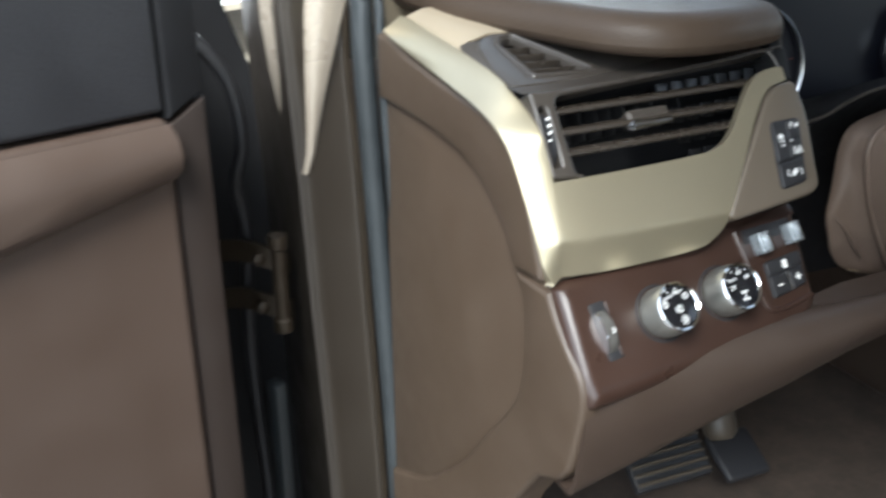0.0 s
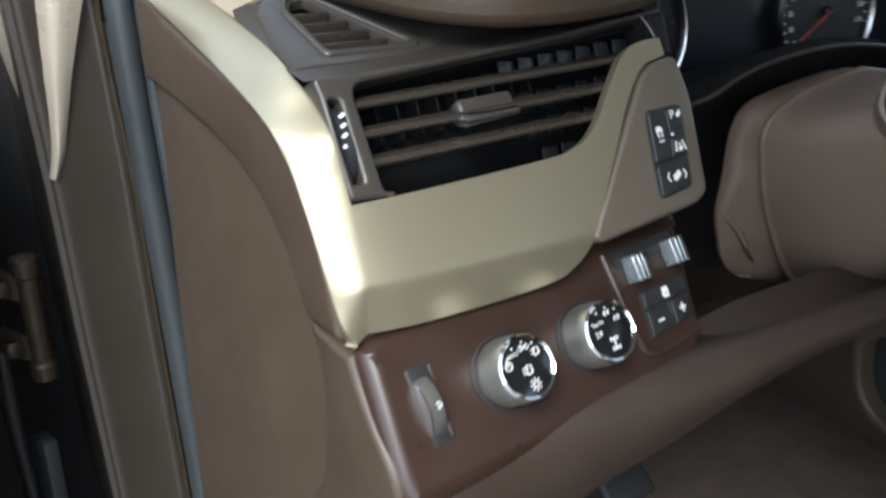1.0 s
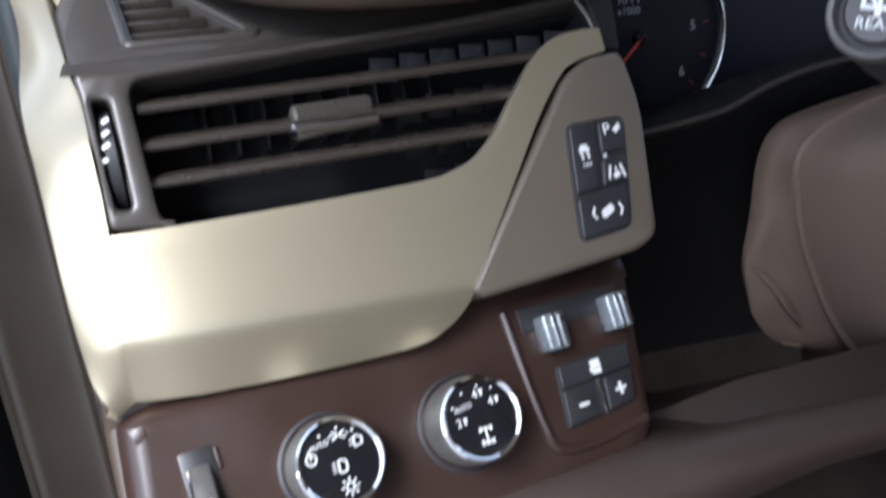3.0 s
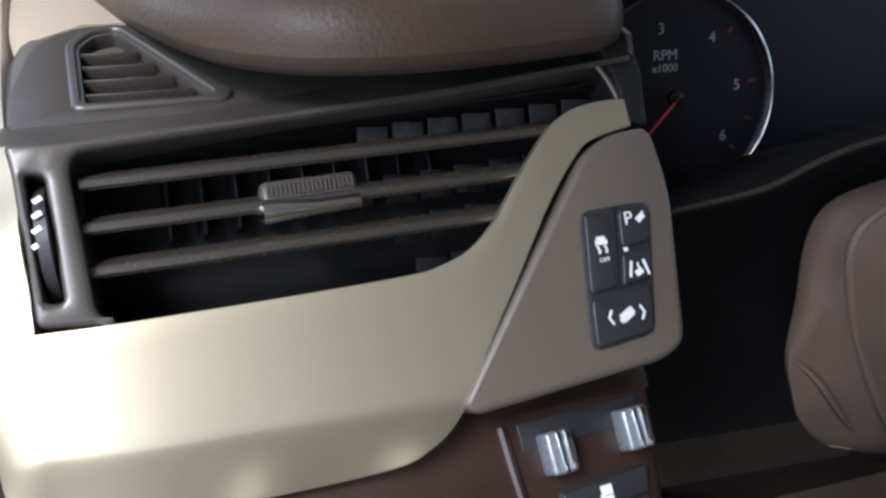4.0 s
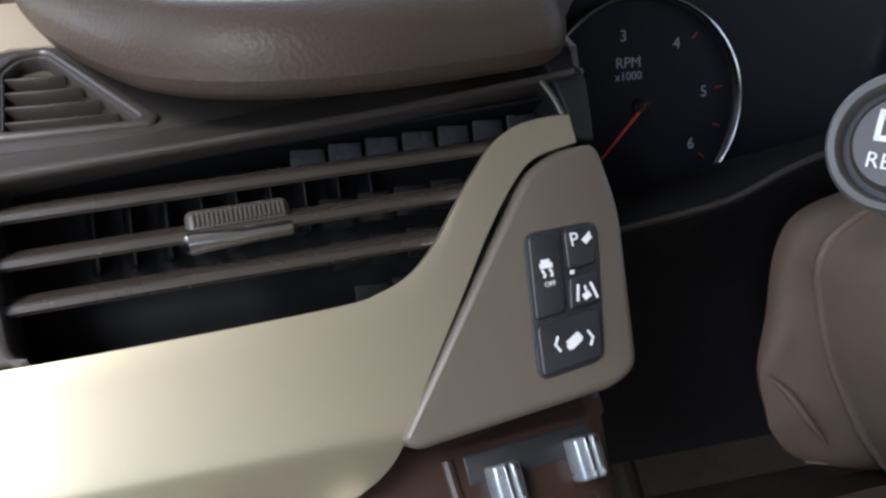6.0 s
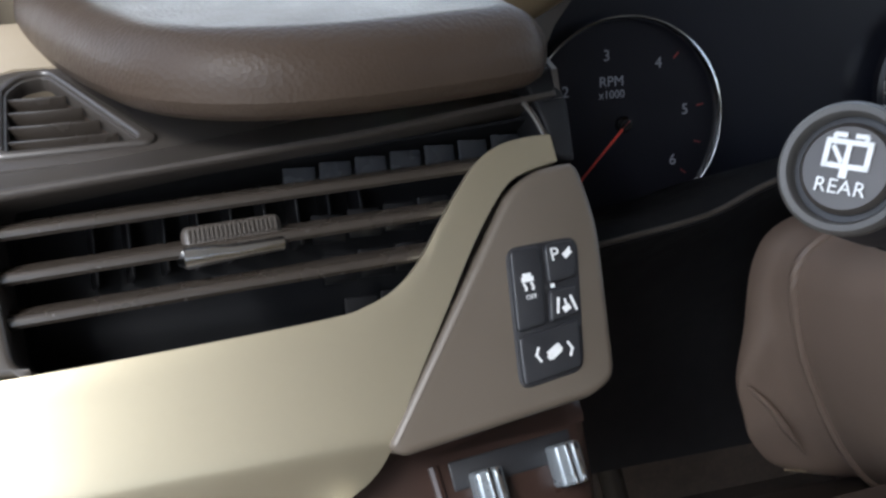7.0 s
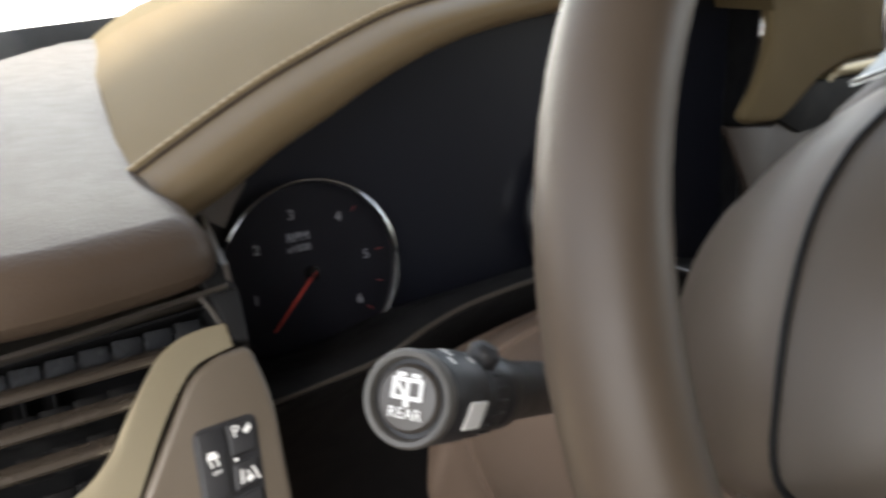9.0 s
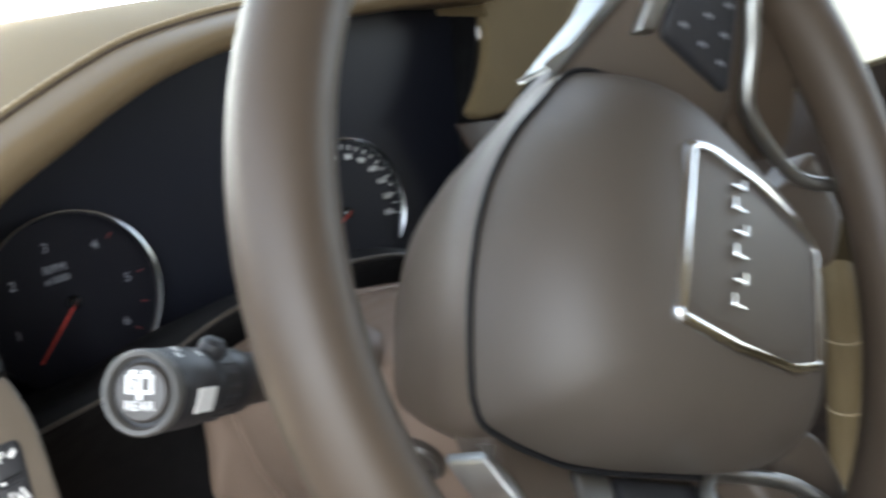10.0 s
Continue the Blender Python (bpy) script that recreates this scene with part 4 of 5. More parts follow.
for a in (47, 8, -17, -39):
    part("tick", box((0.0042, 0.0007, 0.0004), m @ pose(0.0480 * math.cos(radians(a)), 0.0480 * math.sin(radians(a)), 0.001, 0, 0, a)), DIMRED, d)
m, d = dial(0.863, 1.081, 215, -35, [(str(10 * k), 214 - 17.5 * k, 0.044, 0.0062, WHITE) for k in range(14)], 212)
for k in range(27):
    a = 214 - k * 8.75
    part("tick", box((0.004, 0.0007, 0.0004), m @ pose(0.0515 * math.cos(radians(a)), 0.0515 * math.sin(radians(a)), 0.001, 0, 0, a)), WHITE, d)

# ---------------------------------------------------------------- steering column and stalk
col = thing("steering_column", (0.76, 0.50, 0.95), "brown leather-look steering column shroud", "steering column")
HALF = spline([(0.0, 1.066, 0), (-0.057, 1.0545, 0), (-0.084, 1.0408, 0), (-0.090, 1.0275, 0), (-0.0885, 1.014, 0), (-0.081, 0.986, 0), (-0.067, 0.9555, 0), (-0.0505, 0.927, 0), (-0.029, 0.9025, 0), (0.0, 0.890, 0)], 4)
BOOT = spline([(0.0, 1.060, 0), (-0.055, 1.052, 0), (-0.085, 1.043, 0), (-0.0955, 1.025, 0), (-0.097, 0.991, 0), (-0.0995, 0.962, 0), (-0.094, 0.940, 0), (-0.0865, 0.9215, 0), (-0.064, 0.902, 0), (0.0, 0.884, 0)], 4)


def loop(half, y, k=1.0, dz=0.0, mid=1.0):
    pts = [Vector((0.764 + k * p.x, y, mid + k * (p.y - mid) + dz)) for p in half]
    return pts + [Vector((1.528 - p.x, p.y, p.z)) for p in reversed(pts[1:-1])]


part("shroud", loft([loop(HALF, y, k, dz) for y, k, dz in ((0.571, 0.93, 0.0), (0.569, 0.975, 0.0), (0.565, 0.998, 0.0), (0.560, 1.0, 0.0), (0.555, 0.985, 0.001), (0.548, 0.975, 0.002), (0.530, 0.965, 0.008), (0.50, 0.93, 0.020), (0.44, 0.80, 0.047), (0.40, 0.72, 0.070), (0.385, 0.55, 0.080))], closed=True), SHROUD, col)
part("shroud_rim", tube(loop(HALF, 0.5615, 1.004), 0.0026, 8, closed=True), SHROUD, col, "rolled rim of the shroud")
skirt = []
for y, t in ((0.566, -0.05), (0.573, 0.12), (0.577, 0.35), (0.5785, 0.6), (0.582, 0.88), (0.5855, 1.0), (0.589, 0.97)):
    half = [a * (1 - t) + b * t for a, b in zip(HALF, BOOT)]
    wave = [0.0012 * math.sin(0.9 * k + 1.3) * math.sin(math.pi * max(0.0, t)) for k in range(len(half))]
    ring = loop(half, y)
    n = len(half)
    skirt.append([p + Vector((0, wave[min(k, len(ring) - k)] if min(k, len(ring) - k) < n else 0, 0)) for k, p in enumerate(ring)])
boot = part("boot", loft(skirt, closed=True), SHROUD, col, "creased leather boot behind the shroud")
part("boot_fold", tube(spline([(0.6655, 0.5790, 0.9625), (0.676, 0.5745, 0.9520), (0.688, 0.5725, 0.9350), (0.700, 0.5730, 0.9200)], 6), 0.0022, 10, scale=[0.2 + 0.8 * math.sin(math.pi * k / 18) for k in range(19)]), SHROUD, boot, "soft crease of the boot")
for k in range(20):
    x = 0.694 + 0.0024 * k
    part("stitch", box((0.0014, 0.0008, 0.0007), pose(x, 0.5800, 0.9068 - 0.29 * (x - 0.694), 0, 16, 0)), THREAD, boot)
SAX = Vector((0.78, 0.50, -0.38)).normalized()
cm = frame_at(Vector((0.543, 0.372, 1.143)) + SAX * 0.168, -SAX, (0.54, -0.84, 0))
part("stalk_collar", lathe([(0.0150, -0.03), (0.0150, 0.002), (0.0165, 0.0040), (0.0190, 0.0036), (0.0205, 0.000), (0.0215, -0.008), (0.0225, -0.03)], cm, 48), SHROUD, col, "beige ring round the stalk")
part("stalk_boot", lathe([(0.0098, -0.03), (0.0150, -0.02), (0.0158, -0.004), (0.0120, -0.002), (0.0100, -0.004)], cm, 40), BLACK, col, "black rubber boot")
lm = frame_at((0.703, 0.437, 1.018), (-0.78, -0.45, -0.42), (0.5, -0.86, 0))
lock = part("ignition_lock", lathe([(0.0165, -0.012), (0.0165, 0.000), (0.0145, 0.0022), (0.0120, 0.0010), (0.0115, -0.003), (0.0001, -0.0028)], lm, 40), BEZEL, col, "round ignition lock")
part("key_slot", box((0.003, 0.012, 0.002), lm @ pose(0, 0, -0.002, 0, 0, 25), 0.0006, 2), CHROME, lock)
stalk = thing("wiper_stalk", (0.60, 0.41, 1.14), "black wiper stalk with a round rear-wiper button", "control stalk")
sm = frame_at((0.543, 0.372, 1.143), -SAX, (0.54, -0.84, 0))
part("end_ring", lathe([(0.0128, -0.004), (0.0138, -0.002), (0.0139, 0.001), (0.0131, 0.0022), (0.0118, 0.0020), (0.0112, 0.0010), (0.0110, -0.002)], sm, 48), RINGGREY, stalk, "grey rubber ring")
part("groove_ring", lathe([(0.0112, -0.003), (0.0112, -0.0012), (0.0001, -0.0011)], sm, 40), BLACK, stalk)
bt = part("end_button", lathe([(0.0096, -0.002), (0.0096, 0.0), (0.0086, 0.0012), (0.0001, 0.0016)], sm, 40), BEZEL, stalk, "taupe push button")
f = sm @ pose(0, 0, 0.0018)
words("REAR", 0.0043, f @ pose(0, -0.0042, 0), bt, WHITE, spacing=1.05)
bars([(-0.0042, 0.0026, 0.0011, 0.0052, 0), (0.0042, 0.0026, 0.0011, 0.0052, 0), (0, 0.0052, 0.0094, 0.0011, 0), (0, 0.0002, 0.0094, 0.0011, 0), (0, 0.0026, 0.0011, 0.005, 0), (-0.002, 0.0026, 0.0009, 0.004, 35), (0, -0.0012, 0.0016, 0.0020, 0), (-0.0021, 0.0066, 0.0026, 0.0010, 0), (0.0021, 0.0066, 0.0026, 0.0010, 0), (-0.0032, 0.0060, 0.0009, 0.0014, 0), (0.0032, 0.0060, 0.0009, 0.0014, 0)], f, bt, WHITE)
part("barrel", lathe([(0.0128, -0.003), (0.0137, -0.005), (0.0137, -0.026), (0.0128, -0.0265), (0.0122, -0.028), (0.0118, -0.030), (0.0126, -0.0315), (0.0129, -0.033), (0.0129, -0.043), (0.0120, -0.044), (0.0118, -0.046), (0.0124, -0.047), (0.0124, -0.058), (0.0104, -0.062), (0.0098, -0.19)], sm, 40), BLACK, stalk)
for k in range(20):
    part("grip_rib", box((0.0012, 0.0010, 0.0085), sm @ pose(0, 0, -0.038, 0, 0, 18 * k) @ pose(0, 0.0129, 0), 0.0003, 1), BLACK, stalk)
for k in range(9):
    part("printed_sign", box((0.0026, 0.0003, 0.0014), sm @ pose(0, 0, -0.009 - 0.0044 * k, 0, 0, -32 + 16 * (k % 3)) @ pose(0, 0.0137 if k < 4 else 0.0129, 0)), WHITE, stalk)
part("white_window", box((0.0085, 0.0006, 0.0115), sm @ pose(0, 0, -0.0165, 0, 0, -104) @ pose(0, 0.0137, 0), 0.0002, 1), WHITE, stalk, "pale printed window")
part("knurl", lathe([(0.004, 0.008), (0.005, 0.010), (0.005, 0.016), (0.003, 0.018)], sm @ pose(0, 0, -0.034, -90, 0, -25), 16), BLACK, stalk)

# ---------------------------------------------------------------- steering wheel
W0 = Vector((0.765, 0.320, 1.146))
WT = 0.383
WN = Vector((0, -math.cos(WT), math.sin(WT)))
WM = frame_at(W0, WN, (1, 0, 0)) @ pose(0, 0, 0, 0, 0, 55)
sw = thing("steering_wheel", W0, "brown leather steering wheel at a slant, with chrome badge", "steering wheel")
bm = bmesh.new()
rings = []
for i in range(96):
    a = math.tau * i / 96
    ring = []
    for k in range(20):
        b = math.tau * k / 20
        ring.append(bm.verts.new(WM @ Vector(((0.189 + 0.0165 * math.cos(b)) * math.cos(a), (0.189 + 0.0165 * math.cos(b)) * math.sin(a), 0.019 * math.sin(b)))))
    rings.append(ring)
for i in range(96):
    for k in range(20):
        bm.faces.new((rings[i - 1][k - 1], rings[i - 1][k], rings[i][k], rings[i][k - 1]))
part("rim", bm, WHEELSKIN, sw)
COV = rounded([(0.0495, 0.055, 0.02), (0.0235, 0.072, 0.02), (-0.002, 0.081, 0.02), (-0.0235, 0.0835, 0.03), (-0.0463, 0.082, 0.02), (-0.0675, 0.077, 0.02), (-0.0875, 0.069, 0.015), (-0.0970, 0.0615, 0.007), (-0.1020, 0.0447, 0.01), (-0.1054, 0.0216, 0.01), (-0.1034, -0.0056, 0.02), (-0.0945, -0.065, 0.03), (-0.086, -0.110, 0.02), (-0.074, -0.142, 0.03), (-0.03, -0.155, 0.04), (0.030, -0.147, 0.03), (0.056, -0.118, 0.02), (0.061, -0.092, 0.02), (0.066, -0.061, 0.02), (0.076, -0.03, 0.02), (0.085, 0.0, 0.02), (0.084, 0.018, 0.02), (0.076, 0.034, 0.02), (0.064, 0.0455, 0.02)], 0.02, 4)


def dome(x, y):
    """How far the hub's face falls away towards its edge."""
    a, b = (x + 0.012) ** 2, max(0.0, y) ** 2
    return 1.2 * ((x + 0.012) ** 2 + y * y) + 90 * (a + b) ** 2


HUB_MID = Vector((-0.014, -0.030))


def reach(x, y):
    """How far out a point lies between the hub's middle (0) and the cover's edge (1)."""
    d = Vector((x, y)) - HUB_MID
    best = 0.0
    for a, b in zip(COV, COV[1:] + COV[:1]):
        e = b - a
        den = d.x * e.y - d.y * e.x
        if abs(den) > 1e-12:
            f = a - HUB_MID
            s, u = (f.x * e.y - f.y * e.x) / den, (f.x * d.y - f.y * d.x) / den
            if s > 0 and -1e-6 <= u <= 1 + 1e-6:
                best = max(best, 1 / s)
    return min(1.0, best)


def on_w(x, y, h=0.0):
    return WM @ Vector((x, y, h - dome(x, y)))


def on_face(x, y, h=0.0):
    """On the rounded airbag cover."""
    return WM @ Vector((x, y, 0.022 - 0.038 * reach(x, y) ** 6 - dome(x, y) + h))


def on_w_frame(x, y):
    return Matrix.Translation(on_face(x, y, 0.0014)) @ WM.to_3x3().to_4x4()


SHELL = []
for d, k in ((-0.016, 1.0), (-0.021, 1.012), (-0.032, 1.012), (-0.050, 0.97), (-0.070, 0.90), (-0.090, 0.81), (-0.100, 0.70)):
    SHELL.append([WM @ Vector((q[0] * k - 0.012 * (1 - k), q[1] * k, d - dome(*q))) for q in COV])
part("hub_shell", loft(SHELL, closed=True), PLASTIC, sw, "brown hub shell")
rows = []
for k in (1.0, 0.997, 0.99, 0.975, 0.955, 0.93, 0.90, 0.86, 0.81, 0.75, 0.67, 0.57, 0.45, 0.30, 0.12):
    ring = [HUB_MID + (q - HUB_MID) * k for q in inset(COV, 0.0010)]
    rows.append([WM @ Vector((q.x, q.y, 0.022 - 0.038 * k ** 6 - dome(q.x, q.y))) for q in ring])
cover_bm = loft([[p + WM.to_3x3() @ Vector((0, 0, -0.012)) for p in rows[0]]] + rows, closed=True)
cover_bm.verts.ensure_lookup_table()
cover_bm.faces.new(cover_bm.verts[-len(COV):])
part("airbag_cover", cover_bm, COVERSKIN, sw, "brown airbag cover")
EMB = rounded([(-0.0520, 0.0215), (0.0290, 0.0175), (0.0318, 0.004), (0.0296, -0.034), (0.0254, -0.065), (0.0200, -0.093), (-0.0430, -0.093), (-0.0521, -0.064), (-0.0550, -0.0174)], 0.006, 4)
badge = part("badge", slab(EMB, on_face, -0.004, 0.0012, 0.001, 2), COVERSKIN, sw, "brown shield badge")
part("chrome_frame", slab(EMB, on_face, -0.003, 0.0032, 0.0016, 4, holes=[inset(EMB, 0.0050)]), CHROME, badge, "chrome frame")
for k in range(6):
    px = -0.034 + 0.0108 * k
    part("raised_bar", joined(box((0.0014, 0.0075, 0.002), on_w_frame(px - 0.002, -0.0155), 0.0004, 1), box((0.0058, 0.0014, 0.002), on_w_frame(px, -0.019 if k % 2 else -0.012), 0.0004, 1)), CHROME, badge)


RIGHT_SPOKE = {
    "spoke": [(0.060, 0.045), (0.0844, 0.033), (0.118, 0.018), (0.150, 0.020), (0.178, 0.030), (0.180, -0.050), (0.147, -0.053), (0.125, -0.066), (0.104, -0.077), (0.085, -0.075), (0.060, -0.050)],
    "wing": [(0.0716, 0.0469, 0.002), (0.0782, 0.0452), (0.0916, 0.0405), (0.1101, 0.0331), (0.140, 0.0320), (0.172, 0.0420), (0.174, 0.0280), (0.140, 0.0180), (0.1158, 0.0206), (0.0844, 0.0361)],
    "accent": [(0.1055, 0.0067, 0.002), (0.1099, -0.0037, 0.002), (0.1272, -0.0051), (0.160, 0.0020), (0.160, 0.0140), (0.1213, 0.0081)],
    "pad": [(0.1119, -0.0085), (0.1053, -0.0660), (0.1456, -0.0460), (0.160, -0.0020), (0.1278, -0.0066)],
    "trim": [(0.176, -0.046), (0.1473, -0.0503), (0.1247, -0.0641), (0.1060, -0.0735), (0.0972, -0.0850), (0.0885, -0.1120), (0.0845, -0.1400), (0.0880, -0.1600)],
    "lower": [(0.040, -0.130), (0.070, -0.122), (0.090, -0.142), (0.112, -0.152), (0.078, -0.182), (0.045, -0.178)]}
LEFT_SPOKE = {
    "spoke": [(-0.090, 0.058), (-0.125, 0.050), (-0.176, 0.044), (-0.180, -0.080), (-0.130, -0.076), (-0.088, -0.074)],
    "wing": [(-0.1055, 0.0650, 0.002), (-0.1113, 0.0690), (-0.1225, 0.0600), (-0.1300, 0.0500), (-0.1240, 0.0470), (-0.1140, 0.0530)],
    "accent": [(-0.1054, 0.0150), (-0.1034, -0.0060), (-0.162, -0.0030), (-0.162, 0.0140)],
    "pad": [(-0.1040, -0.0100), (-0.0970, -0.0700), (-0.150, -0.0680), (-0.160, -0.0080)],
    "trim": [(-0.174, -0.076), (-0.130, -0.074), (-0.106, -0.066), (-0.096, -0.070), (-0.089, -0.085), (-0.086, -0.122), (-0.090, -0.142), (-0.100, -0.162)],
    "lower": [(-0.045, -0.125), (-0.079, -0.108), (-0.091, -0.116), (-0.108, -0.136), (-0.136, -0.140), (-0.087, -0.180), (-0.055, -0.165)]}
def on_spoke(x, y, h=0.0):
    """The spokes rise from the sunken hub to the rim."""
    r = max(abs(x + 0.0125), 0.62 * math.hypot(x, y))
    return WM @ Vector((x, y, h - 0.048 + 0.5 * min(0.104, max(0.0, r - 0.055))))


for outline in (RIGHT_SPOKE, LEFT_SPOKE):
    sp = part("spoke", slab(rounded(outline["spoke"], 0.008, 4), on_spoke, -0.03, -0.008, 0.005, 4), PLASTIC, sw)
    part("silver_wing", slab(inset(rounded(outline["wing"], 0.004, 4), 0.0016), on_spoke, -0.026, -0.002, 0.0025, 4), SATIN, sp, "satin silver wing along the spoke")
    part("accent", slab(rounded(outline["accent"], 0.004, 4), on_spoke, -0.018, -0.0035, 0.002, 3), SATIN, sp, "satin accent beside the switches")
    pad_ob = part("switch_pad", slab(rounded(outline["pad"], 0.005, 4), on_spoke, -0.016, -0.0035, 0.002, 3), CHARCOAL, sp, "dark switch pad")
    a, b, c, d = (Vector(outline["pad"][k]) for k in (0, 1, 2, 3))
    for u in (0.2, 0.48, 0.78):
        for v in (0.2, 0.5, 0.8):
            q = (a * (1 - u) + d * u) * (1 - v) + (b * (1 - u) + c * u) * v
            w = 0.0042 + 0.0014 * ((u + 2 * v) % 0.7)
            part("printed_sign", joined(*[box((w * k, 0.0010, 0.0006), Matrix.Translation(on_spoke(q.x, q.y + dy, -0.0034)) @ WM.to_3x3().to_4x4()) for k, dy in ((0.9, 0.0018), (0.5, 0.0), (0.8, -0.0018))]), DIM, pad_ob)
    trim = spline([(x, y, 0) for x, y in outline["trim"]], 5)
    part("chrome_edge", tube([on_spoke(p.x, p.y, 0.001) for p in trim], 0.0040, 12), SATIN, sp, "satin chrome edge")
    part("lower_spoke", slab(rounded(outline["lower"], 0.008, 4), on_spoke, -0.032, -0.008, 0.006, 5), PLASTIC, sw)
WEB = rounded([(0.168, -0.050), (0.176, -0.086), (0.150, -0.108), (0.128, -0.124), (0.104, -0.134), (0.092, -0.118), (0.094, -0.088), (0.105, -0.072), (0.146, -0.050)], 0.005, 4)
part("web", slab(WEB, on_spoke, -0.022, -0.012, 0.002, 3), WHEELSKIN, sw, "dark brown web between spoke and rim")
part("hub_seam", tube([on_w(q[0], q[1], -0.0155) for q in COV], 0.0014, 6, closed=True), PITCH, sw)
for i in range(34):
    a = radians(12 + 1.6 * i)
    part("stitch", box((0.0012, 0.0065, 0.0008), WM @ Matrix.Rotation(a, 4, "Z") @ pose(0.1742, 0, 0.0035 + 0.0012 * (i % 2), 0, 0, 12)), THREAD, sw)
part("hub", lathe([(0.055, -0.02), (0.055, -0.06), (0.05, -0.085)], WM, 40), PLASTIC, sw)

# ---------------------------------------------------------------- door side
seal = thing("door_seal", (0.29, 0.73, 0.6), "grey rubber door seal along the pillar", "door seal")
for x, y, r in ((0.2965, 0.7220, 0.0042), (0.2870, 0.7410, 0.0095)):
    part("rubber_strip", tube(spline([(x + 0.020, y, 0.55), (x + 0.0105, y, 0.8), (x + 0.004, y, 0.95), (x - 0.002, y, 1.08), (x - 0.002, y + 0.005, 1.15), (x + 0.006, y + 0.02, 1.23), (x + 0.05, y - 0.06, 1.37)], 6), r, 14), RUBBER, seal)
pil = thing("hinge_pillar", (0.25, 0.77, 0.5), "bronze painted hinge pillar beside the dashboard", "pillar")
SHEET = [(0.45, 0.022), (0.75, 0.012), (0.9, 0.006), (1.0, 0.003), (1.15, -0.004), (1.3, 0.02)]
part("sheet", thick(loft([spline([(0.2765 + d, 0.7530, z), (0.272 + d, 0.7575, z), (0.258 + d, 0.7570, z), (0.242 + d, 0.7540, z), (0.231 + d, 0.7515, z), (0.2258 + d, 0.7545, z), (0.2235 + d, 0.768, z), (0.2235 + d, 0.90, z)], 5) for z, d in SHEET]), 0.003), PAINTDARK, pil)
part("edge_bead", tube(spline([(0.2768 + d, 0.7515, z) for z, d in SHEET], 4), 0.0024, 8), STEEL, pil, "pale bead along the sheet edge")
# Added pale strip stands for the bright reflection on the sheet's upper bend.
part("sheen_strip", thick(loft([spline([(x0, 0.786, z), (x0 + 0.35 * (x1 - x0), 0.758, z), (x0 + 0.7 * (x1 - x0), 0.7475, z), (x1, 0.7500, z)], 5) for z, x0, x1 in ((1.012, 0.2270, 0.2310), (1.018, 0.2264, 0.2340), (1.03, 0.2255, 0.2385), (1.05, 0.2240, 0.2430), (1.075, 0.2190, 0.2490), (1.10, 0.2150, 0.2560), (1.14, 0.2110, 0.2680), (1.20, 0.2090, 0.2860))]), 0.002), PILLARSHEEN, pil, "pale strip painted as sheen on the upper pillar")

DD = Vector((-0.9, -0.42, 0)).normalized()
DN = Vector((0.42, -0.9, 0)).normalized()


def on_d(s, z, h=0.0):
    return Vector((0.112, 0.597, z + 0.0165)) + DD * s + DN * h


door = thing("car_door", (0.0, 0.55, 0.5), "open car door with brown trim and charcoal upper panel", "car door")
# Shade is put into both colours here: dark brown below, matte black above.
part("shut_face", slab([(-0.024, 0.45), (0.004, 0.45), (0.004, 1.085), (-0.024, 1.10)], on_d, -0.10, -0.004, 0.003, 2), DOORSHADE, door)
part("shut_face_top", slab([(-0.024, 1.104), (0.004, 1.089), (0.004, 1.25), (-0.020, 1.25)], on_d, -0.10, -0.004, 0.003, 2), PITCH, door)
part("trim_panel", slab(rounded([(0.006, 0.45), (0.95, 0.45), (0.95, 1.092), (0.006, 1.091)], 0.006, 3), on_d, -0.06, 0.0, 0.006, 4), DOORBROWN, door)
part("upper_panel", slab(rounded([(0.006, 1.094), (0.95, 1.095), (0.95, 1.25), (0.006, 1.25)], 0.004, 3), on_d, -0.06, -0.005, 0.004, 4), CHARCOAL, door, "charcoal vinyl upper panel")
swell = []
for q in np.linspace(0.008, 0.9, 14):
    z0 = 1.062 - 0.16 * q
    swell.append([on_d(q, z, h) for z, h in ((1.088, 0.002), (1.08, 0.010), (0.5 * (1.08 + z0), 0.014), (z0, 0.012), (z0 - 0.006, 0.006), (z0 - 0.010, 0.0))])
part("armrest_swell", thick(loft(swell), 0.002), DOORBROWN, door)
hinge = thing("hinge_bracket", (0.19, 0.77, 0.88), "painted metal door hinge in the dark gap", "hinge")
for z in (0.935, 0.888):
    part("leaf", thick(loft([spline([(0.150, 0.80, z + h), (0.172, 0.785, z + h + 0.004), (0.190, 0.768, z + h + 0.002), (0.205, 0.764, z + h - 0.006), (0.212, 0.772, z + h - 0.010)], 4) for h in (-0.010, -0.004, 0.004, 0.010)]), 0.004), STEEL, hinge)
    part("bolt", lathe([(0.0065, -0.002), (0.0065, 0.004), (0.0045, 0.0055), (0.0001, 0.006)], frame_at((0.186, 0.764, z), (0.1, -1, 0.1), (1, 0, 0)), 6), STEEL, hinge)
part("pin", lathe([(0.0001, 0.0), (0.009, 0.001), (0.009, 0.012), (0.007, 0.014), (0.007, 0.080), (0.009, 0.082), (0.009, 0.094), (0.0001, 0.096)], pose(0.203, 0.758, 0.863), 14), STEEL, hinge)
part("cable", tube(spline([(0.150, 0.80, 1.13), (0.178, 0.79, 1.09), (0.184, 0.78, 1.04), (0.176, 0.785, 1.0), (0.182, 0.79, 0.95), (0.178, 0.80, 0.82), (0.186, 0.80, 0.60)], 6), 0.006, 10), BLACK, hinge, "black cable sleeve")
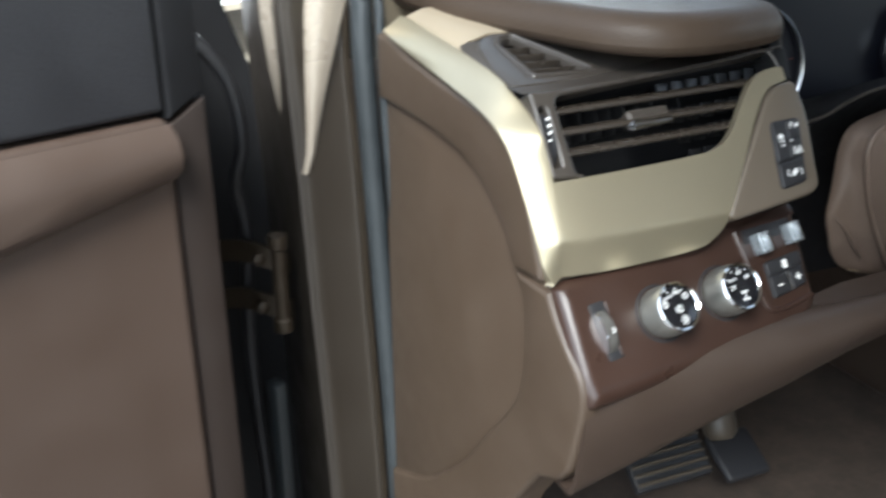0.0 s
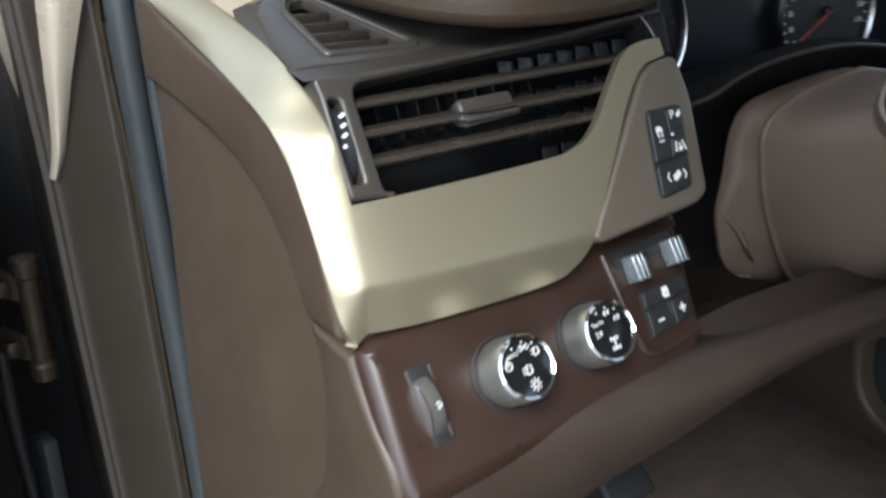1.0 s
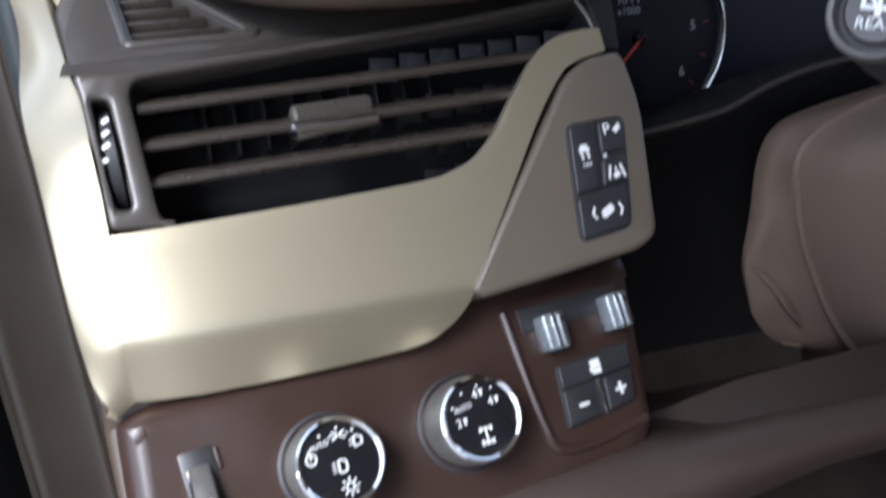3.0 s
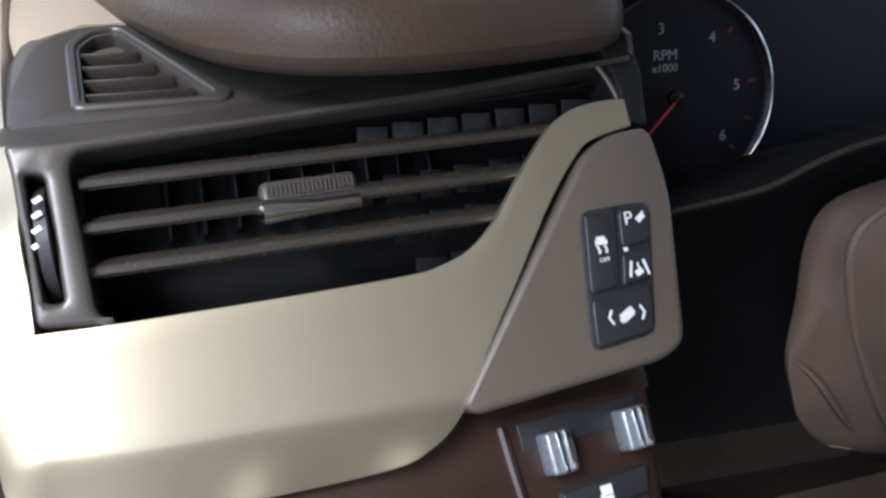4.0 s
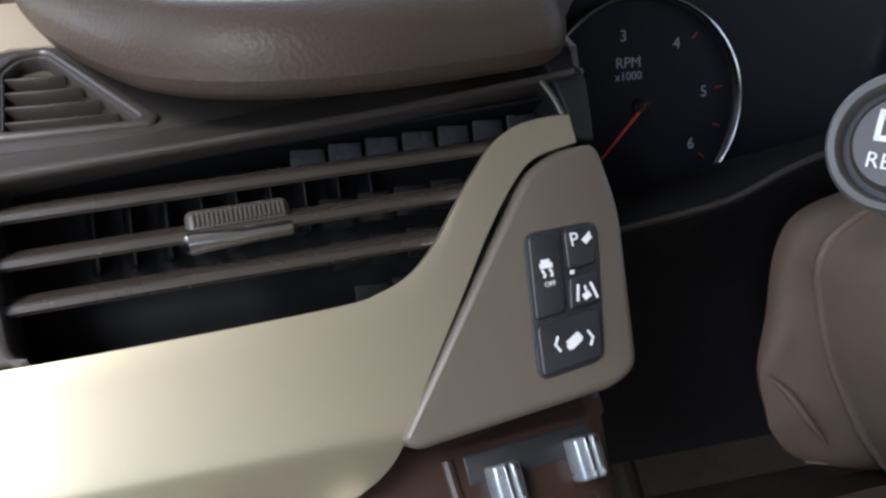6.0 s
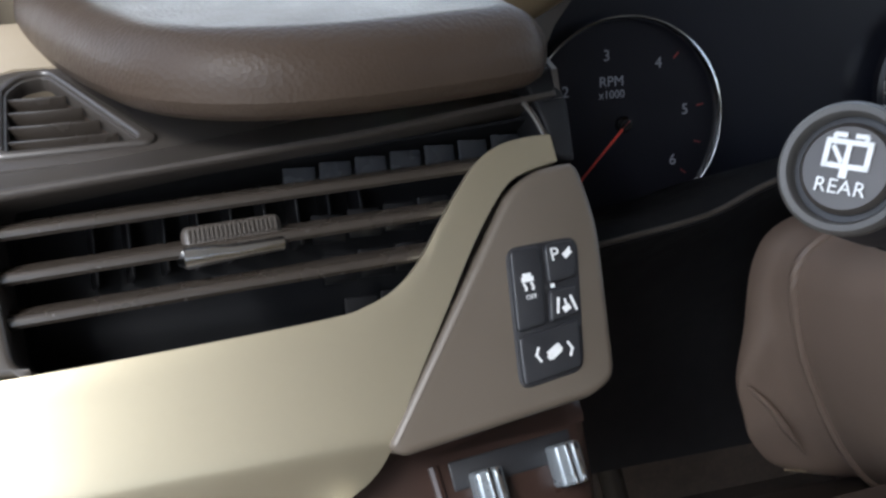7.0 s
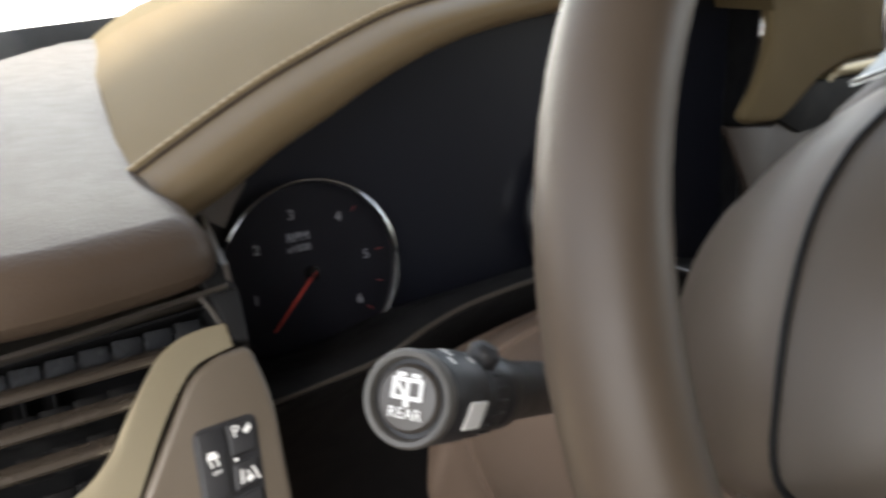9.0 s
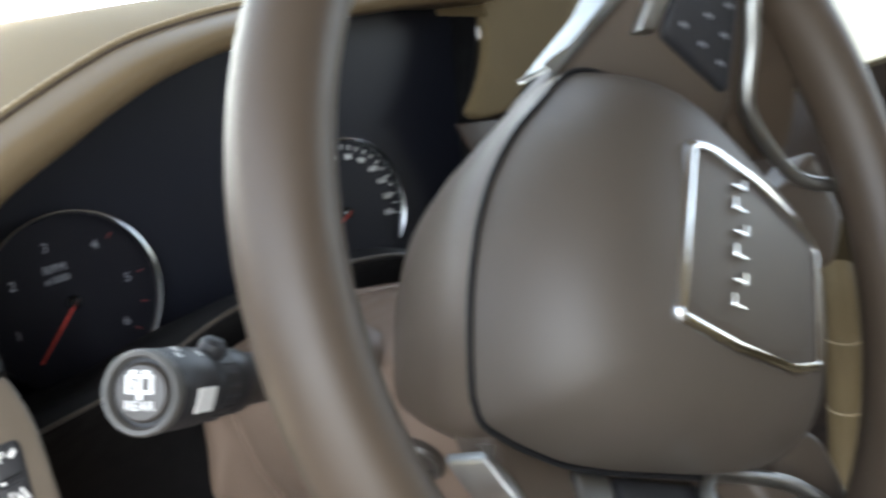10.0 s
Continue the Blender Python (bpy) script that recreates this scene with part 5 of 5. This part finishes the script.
part("check_strap", box((0.012, 0.02, 0.20), pose(0.195, 0.78, 0.70, 0, 0, 20), 0.003, 2), RUBBER, hinge, "grey check strap")
# Matte black stands for the shade deep in the door gap.
tagged(part("fender_liner", slab([(-0.30, 0.16), (0.28, 0.16), (0.28, 1.06), (0.228, 1.06), (0.214, 1.10), (0.200, 1.14), (0.195, 1.20), (-0.30, 1.20)], lambda x, z, h: Vector((x, 0.90 - h, z)), -0.03, 0.0, 0.004, 2), PITCH, None), "inner fender sheet, blackened for the shaded door gap", "fender", "", "structure")
# Box hidden by the door, added to block sun from the hinge gap.
tagged(part("fender_sun_block", box((0.20, 0.34, 0.90), pose(0.030, 0.865, 0.715), 0.02, 4), PAINTDARK, None), "hidden bronze fender box keeping sun out of the door gap", "fender", "", "structure")
apil = thing("pillar_trim", (0.34, 0.84, 1.15), "pale beige windshield pillar trim", "pillar trim")
part("cover", tube(spline([(0.322, 0.835, 1.10), (0.322, 0.830, 1.16), (0.322, 0.80, 1.24), (0.34, 0.66, 1.42), (0.40, 0.40, 1.68)], 6), 0.040, 20, scale=[1.3 - 0.3 * min(1, i / 11) for i in range(25)]), PALETRIM, apil)

# ---------------------------------------------------------------- footwell
ped = thing("brake_pedal", (0.62, 0.72, 0.6), "ribbed black parking brake pedal in the footwell", "pedal")
pm = pose(0.607, 0.715, 0.648, 42, 0, 0)
part("pad", box((0.10, 0.075, 0.012), pm, 0.004, 2), BLACK, ped)
for k in range(7):
    part("rib", box((0.096, 0.004, 0.005), pm @ pose(0, -0.03 + 0.01 * k, 0.0075), 0.001, 1), WORNRIB, ped)
part("arm", tube([(0.64, 0.76, 0.66), (0.66, 0.86, 0.75), (0.66, 0.95, 0.9)], 0.012, 10), STEEL, ped)
ped2 = thing("foot_pedal", (0.70, 0.75, 0.6), "rounded metal pedal arm and pad in the footwell", "pedal")
part("pad", box((0.06, 0.06, 0.012), pose(0.715, 0.715, 0.615, 30, 0, 0), 0.005, 3), CHARCOAL, ped2)
part("sleeve", lathe([(0.0001, -0.002), (0.014, 0.0), (0.019, 0.006), (0.020, 0.014), (0.020, 0.075), (0.017, 0.085)], frame_at((0.694, 0.720, 0.640), (0.05, 0.45, 0.9), (1, 0, 0)), 20), WORNRIB, ped2, "worn brown sleeve of the pedal arm")
part("arm", tube([(0.700, 0.755, 0.70), (0.705, 0.85, 0.79), (0.71, 0.93, 0.95)], 0.010, 10), STEEL, ped2)
seat = thing("passenger_seat", (1.45, -0.3, 0.55), "tan leather passenger seat", "car seat")
part("seat_cushion", box((0.52, 0.55, 0.22), pose(1.45, -0.15, 0.645, 6, 0, 0), 0.05, 4), TAN, seat)
part("backrest", box((0.52, 0.18, 0.72), pose(1.45, -0.5, 1.06, -16, 0, 0), 0.06, 4), TAN, seat)

console = thing("center_console", (1.10, 0.6, 0.54), "brown plastic centre console side with a rounded recess", "console")
OVAL = rounded([(0.50, 0.585), (0.70, 0.585), (0.715, 0.70), (0.50, 0.71)], 0.05, 6)
on_c = lambda y, z, h=0.0: Vector((1.05 - h + 0.10 * (0.9 - z), y, z))
part("side_panel", slab(rounded([(0.15, 0.54), (1.02, 0.54), (1.02, 0.93), (0.15, 0.80)], 0.02, 4), on_c, -0.03, 0.0, 0.006, 3, holes=[OVAL]), LOWER, console)
part("recess_rim", slab(inset(OVAL, -0.012), on_c, -0.02, 0.006, 0.005, 4, holes=[inset(OVAL, 0.001)]), PLASTIC, console, "rounded raised rim")
part("recess", slab(inset(OVAL, -0.004), on_c, -0.028, -0.022, 0.001, 1), BLACK, console, "dark recess")

edge_path = spline([(1.100, 0.372, 0.80), (1.098, 0.376, 0.86), (1.098, 0.381, 0.94), (1.104, 0.388, 0.985), (1.120, 0.40, 1.005)], 6)
bolster = part("edge_bolster", tube(edge_path, 0.014, 14), TAN, console, "tan leather edge bolster")
for p in edge_path[4:16:5]:
    part("stitch_row", lathe([(0.0138, -0.0007), (0.0146, 0.0), (0.0138, 0.0007)], Matrix.Translation(p), 20), THREAD, bolster)

# Driver seat stays out of view; added to reduce fill light from behind.
driver_seat = thing("driver_seat", (0.76, -0.45, 0.55), "unseen tan leather driver seat blocking fill from behind", "car seat")
part("seat_cushion", box((0.52, 0.52, 0.20), pose(0.76, -0.30, 0.64, 6, 0, 0), 0.05, 4), TAN, driver_seat)
part("backrest", box((0.52, 0.18, 0.74), pose(0.76, -0.66, 1.06, -16, 0, 0), 0.06, 4), TAN, driver_seat)
part("headrest", box((0.26, 0.11, 0.18), pose(0.76, -0.80, 1.52, -12, 0, 0), 0.04, 4), TAN, driver_seat)
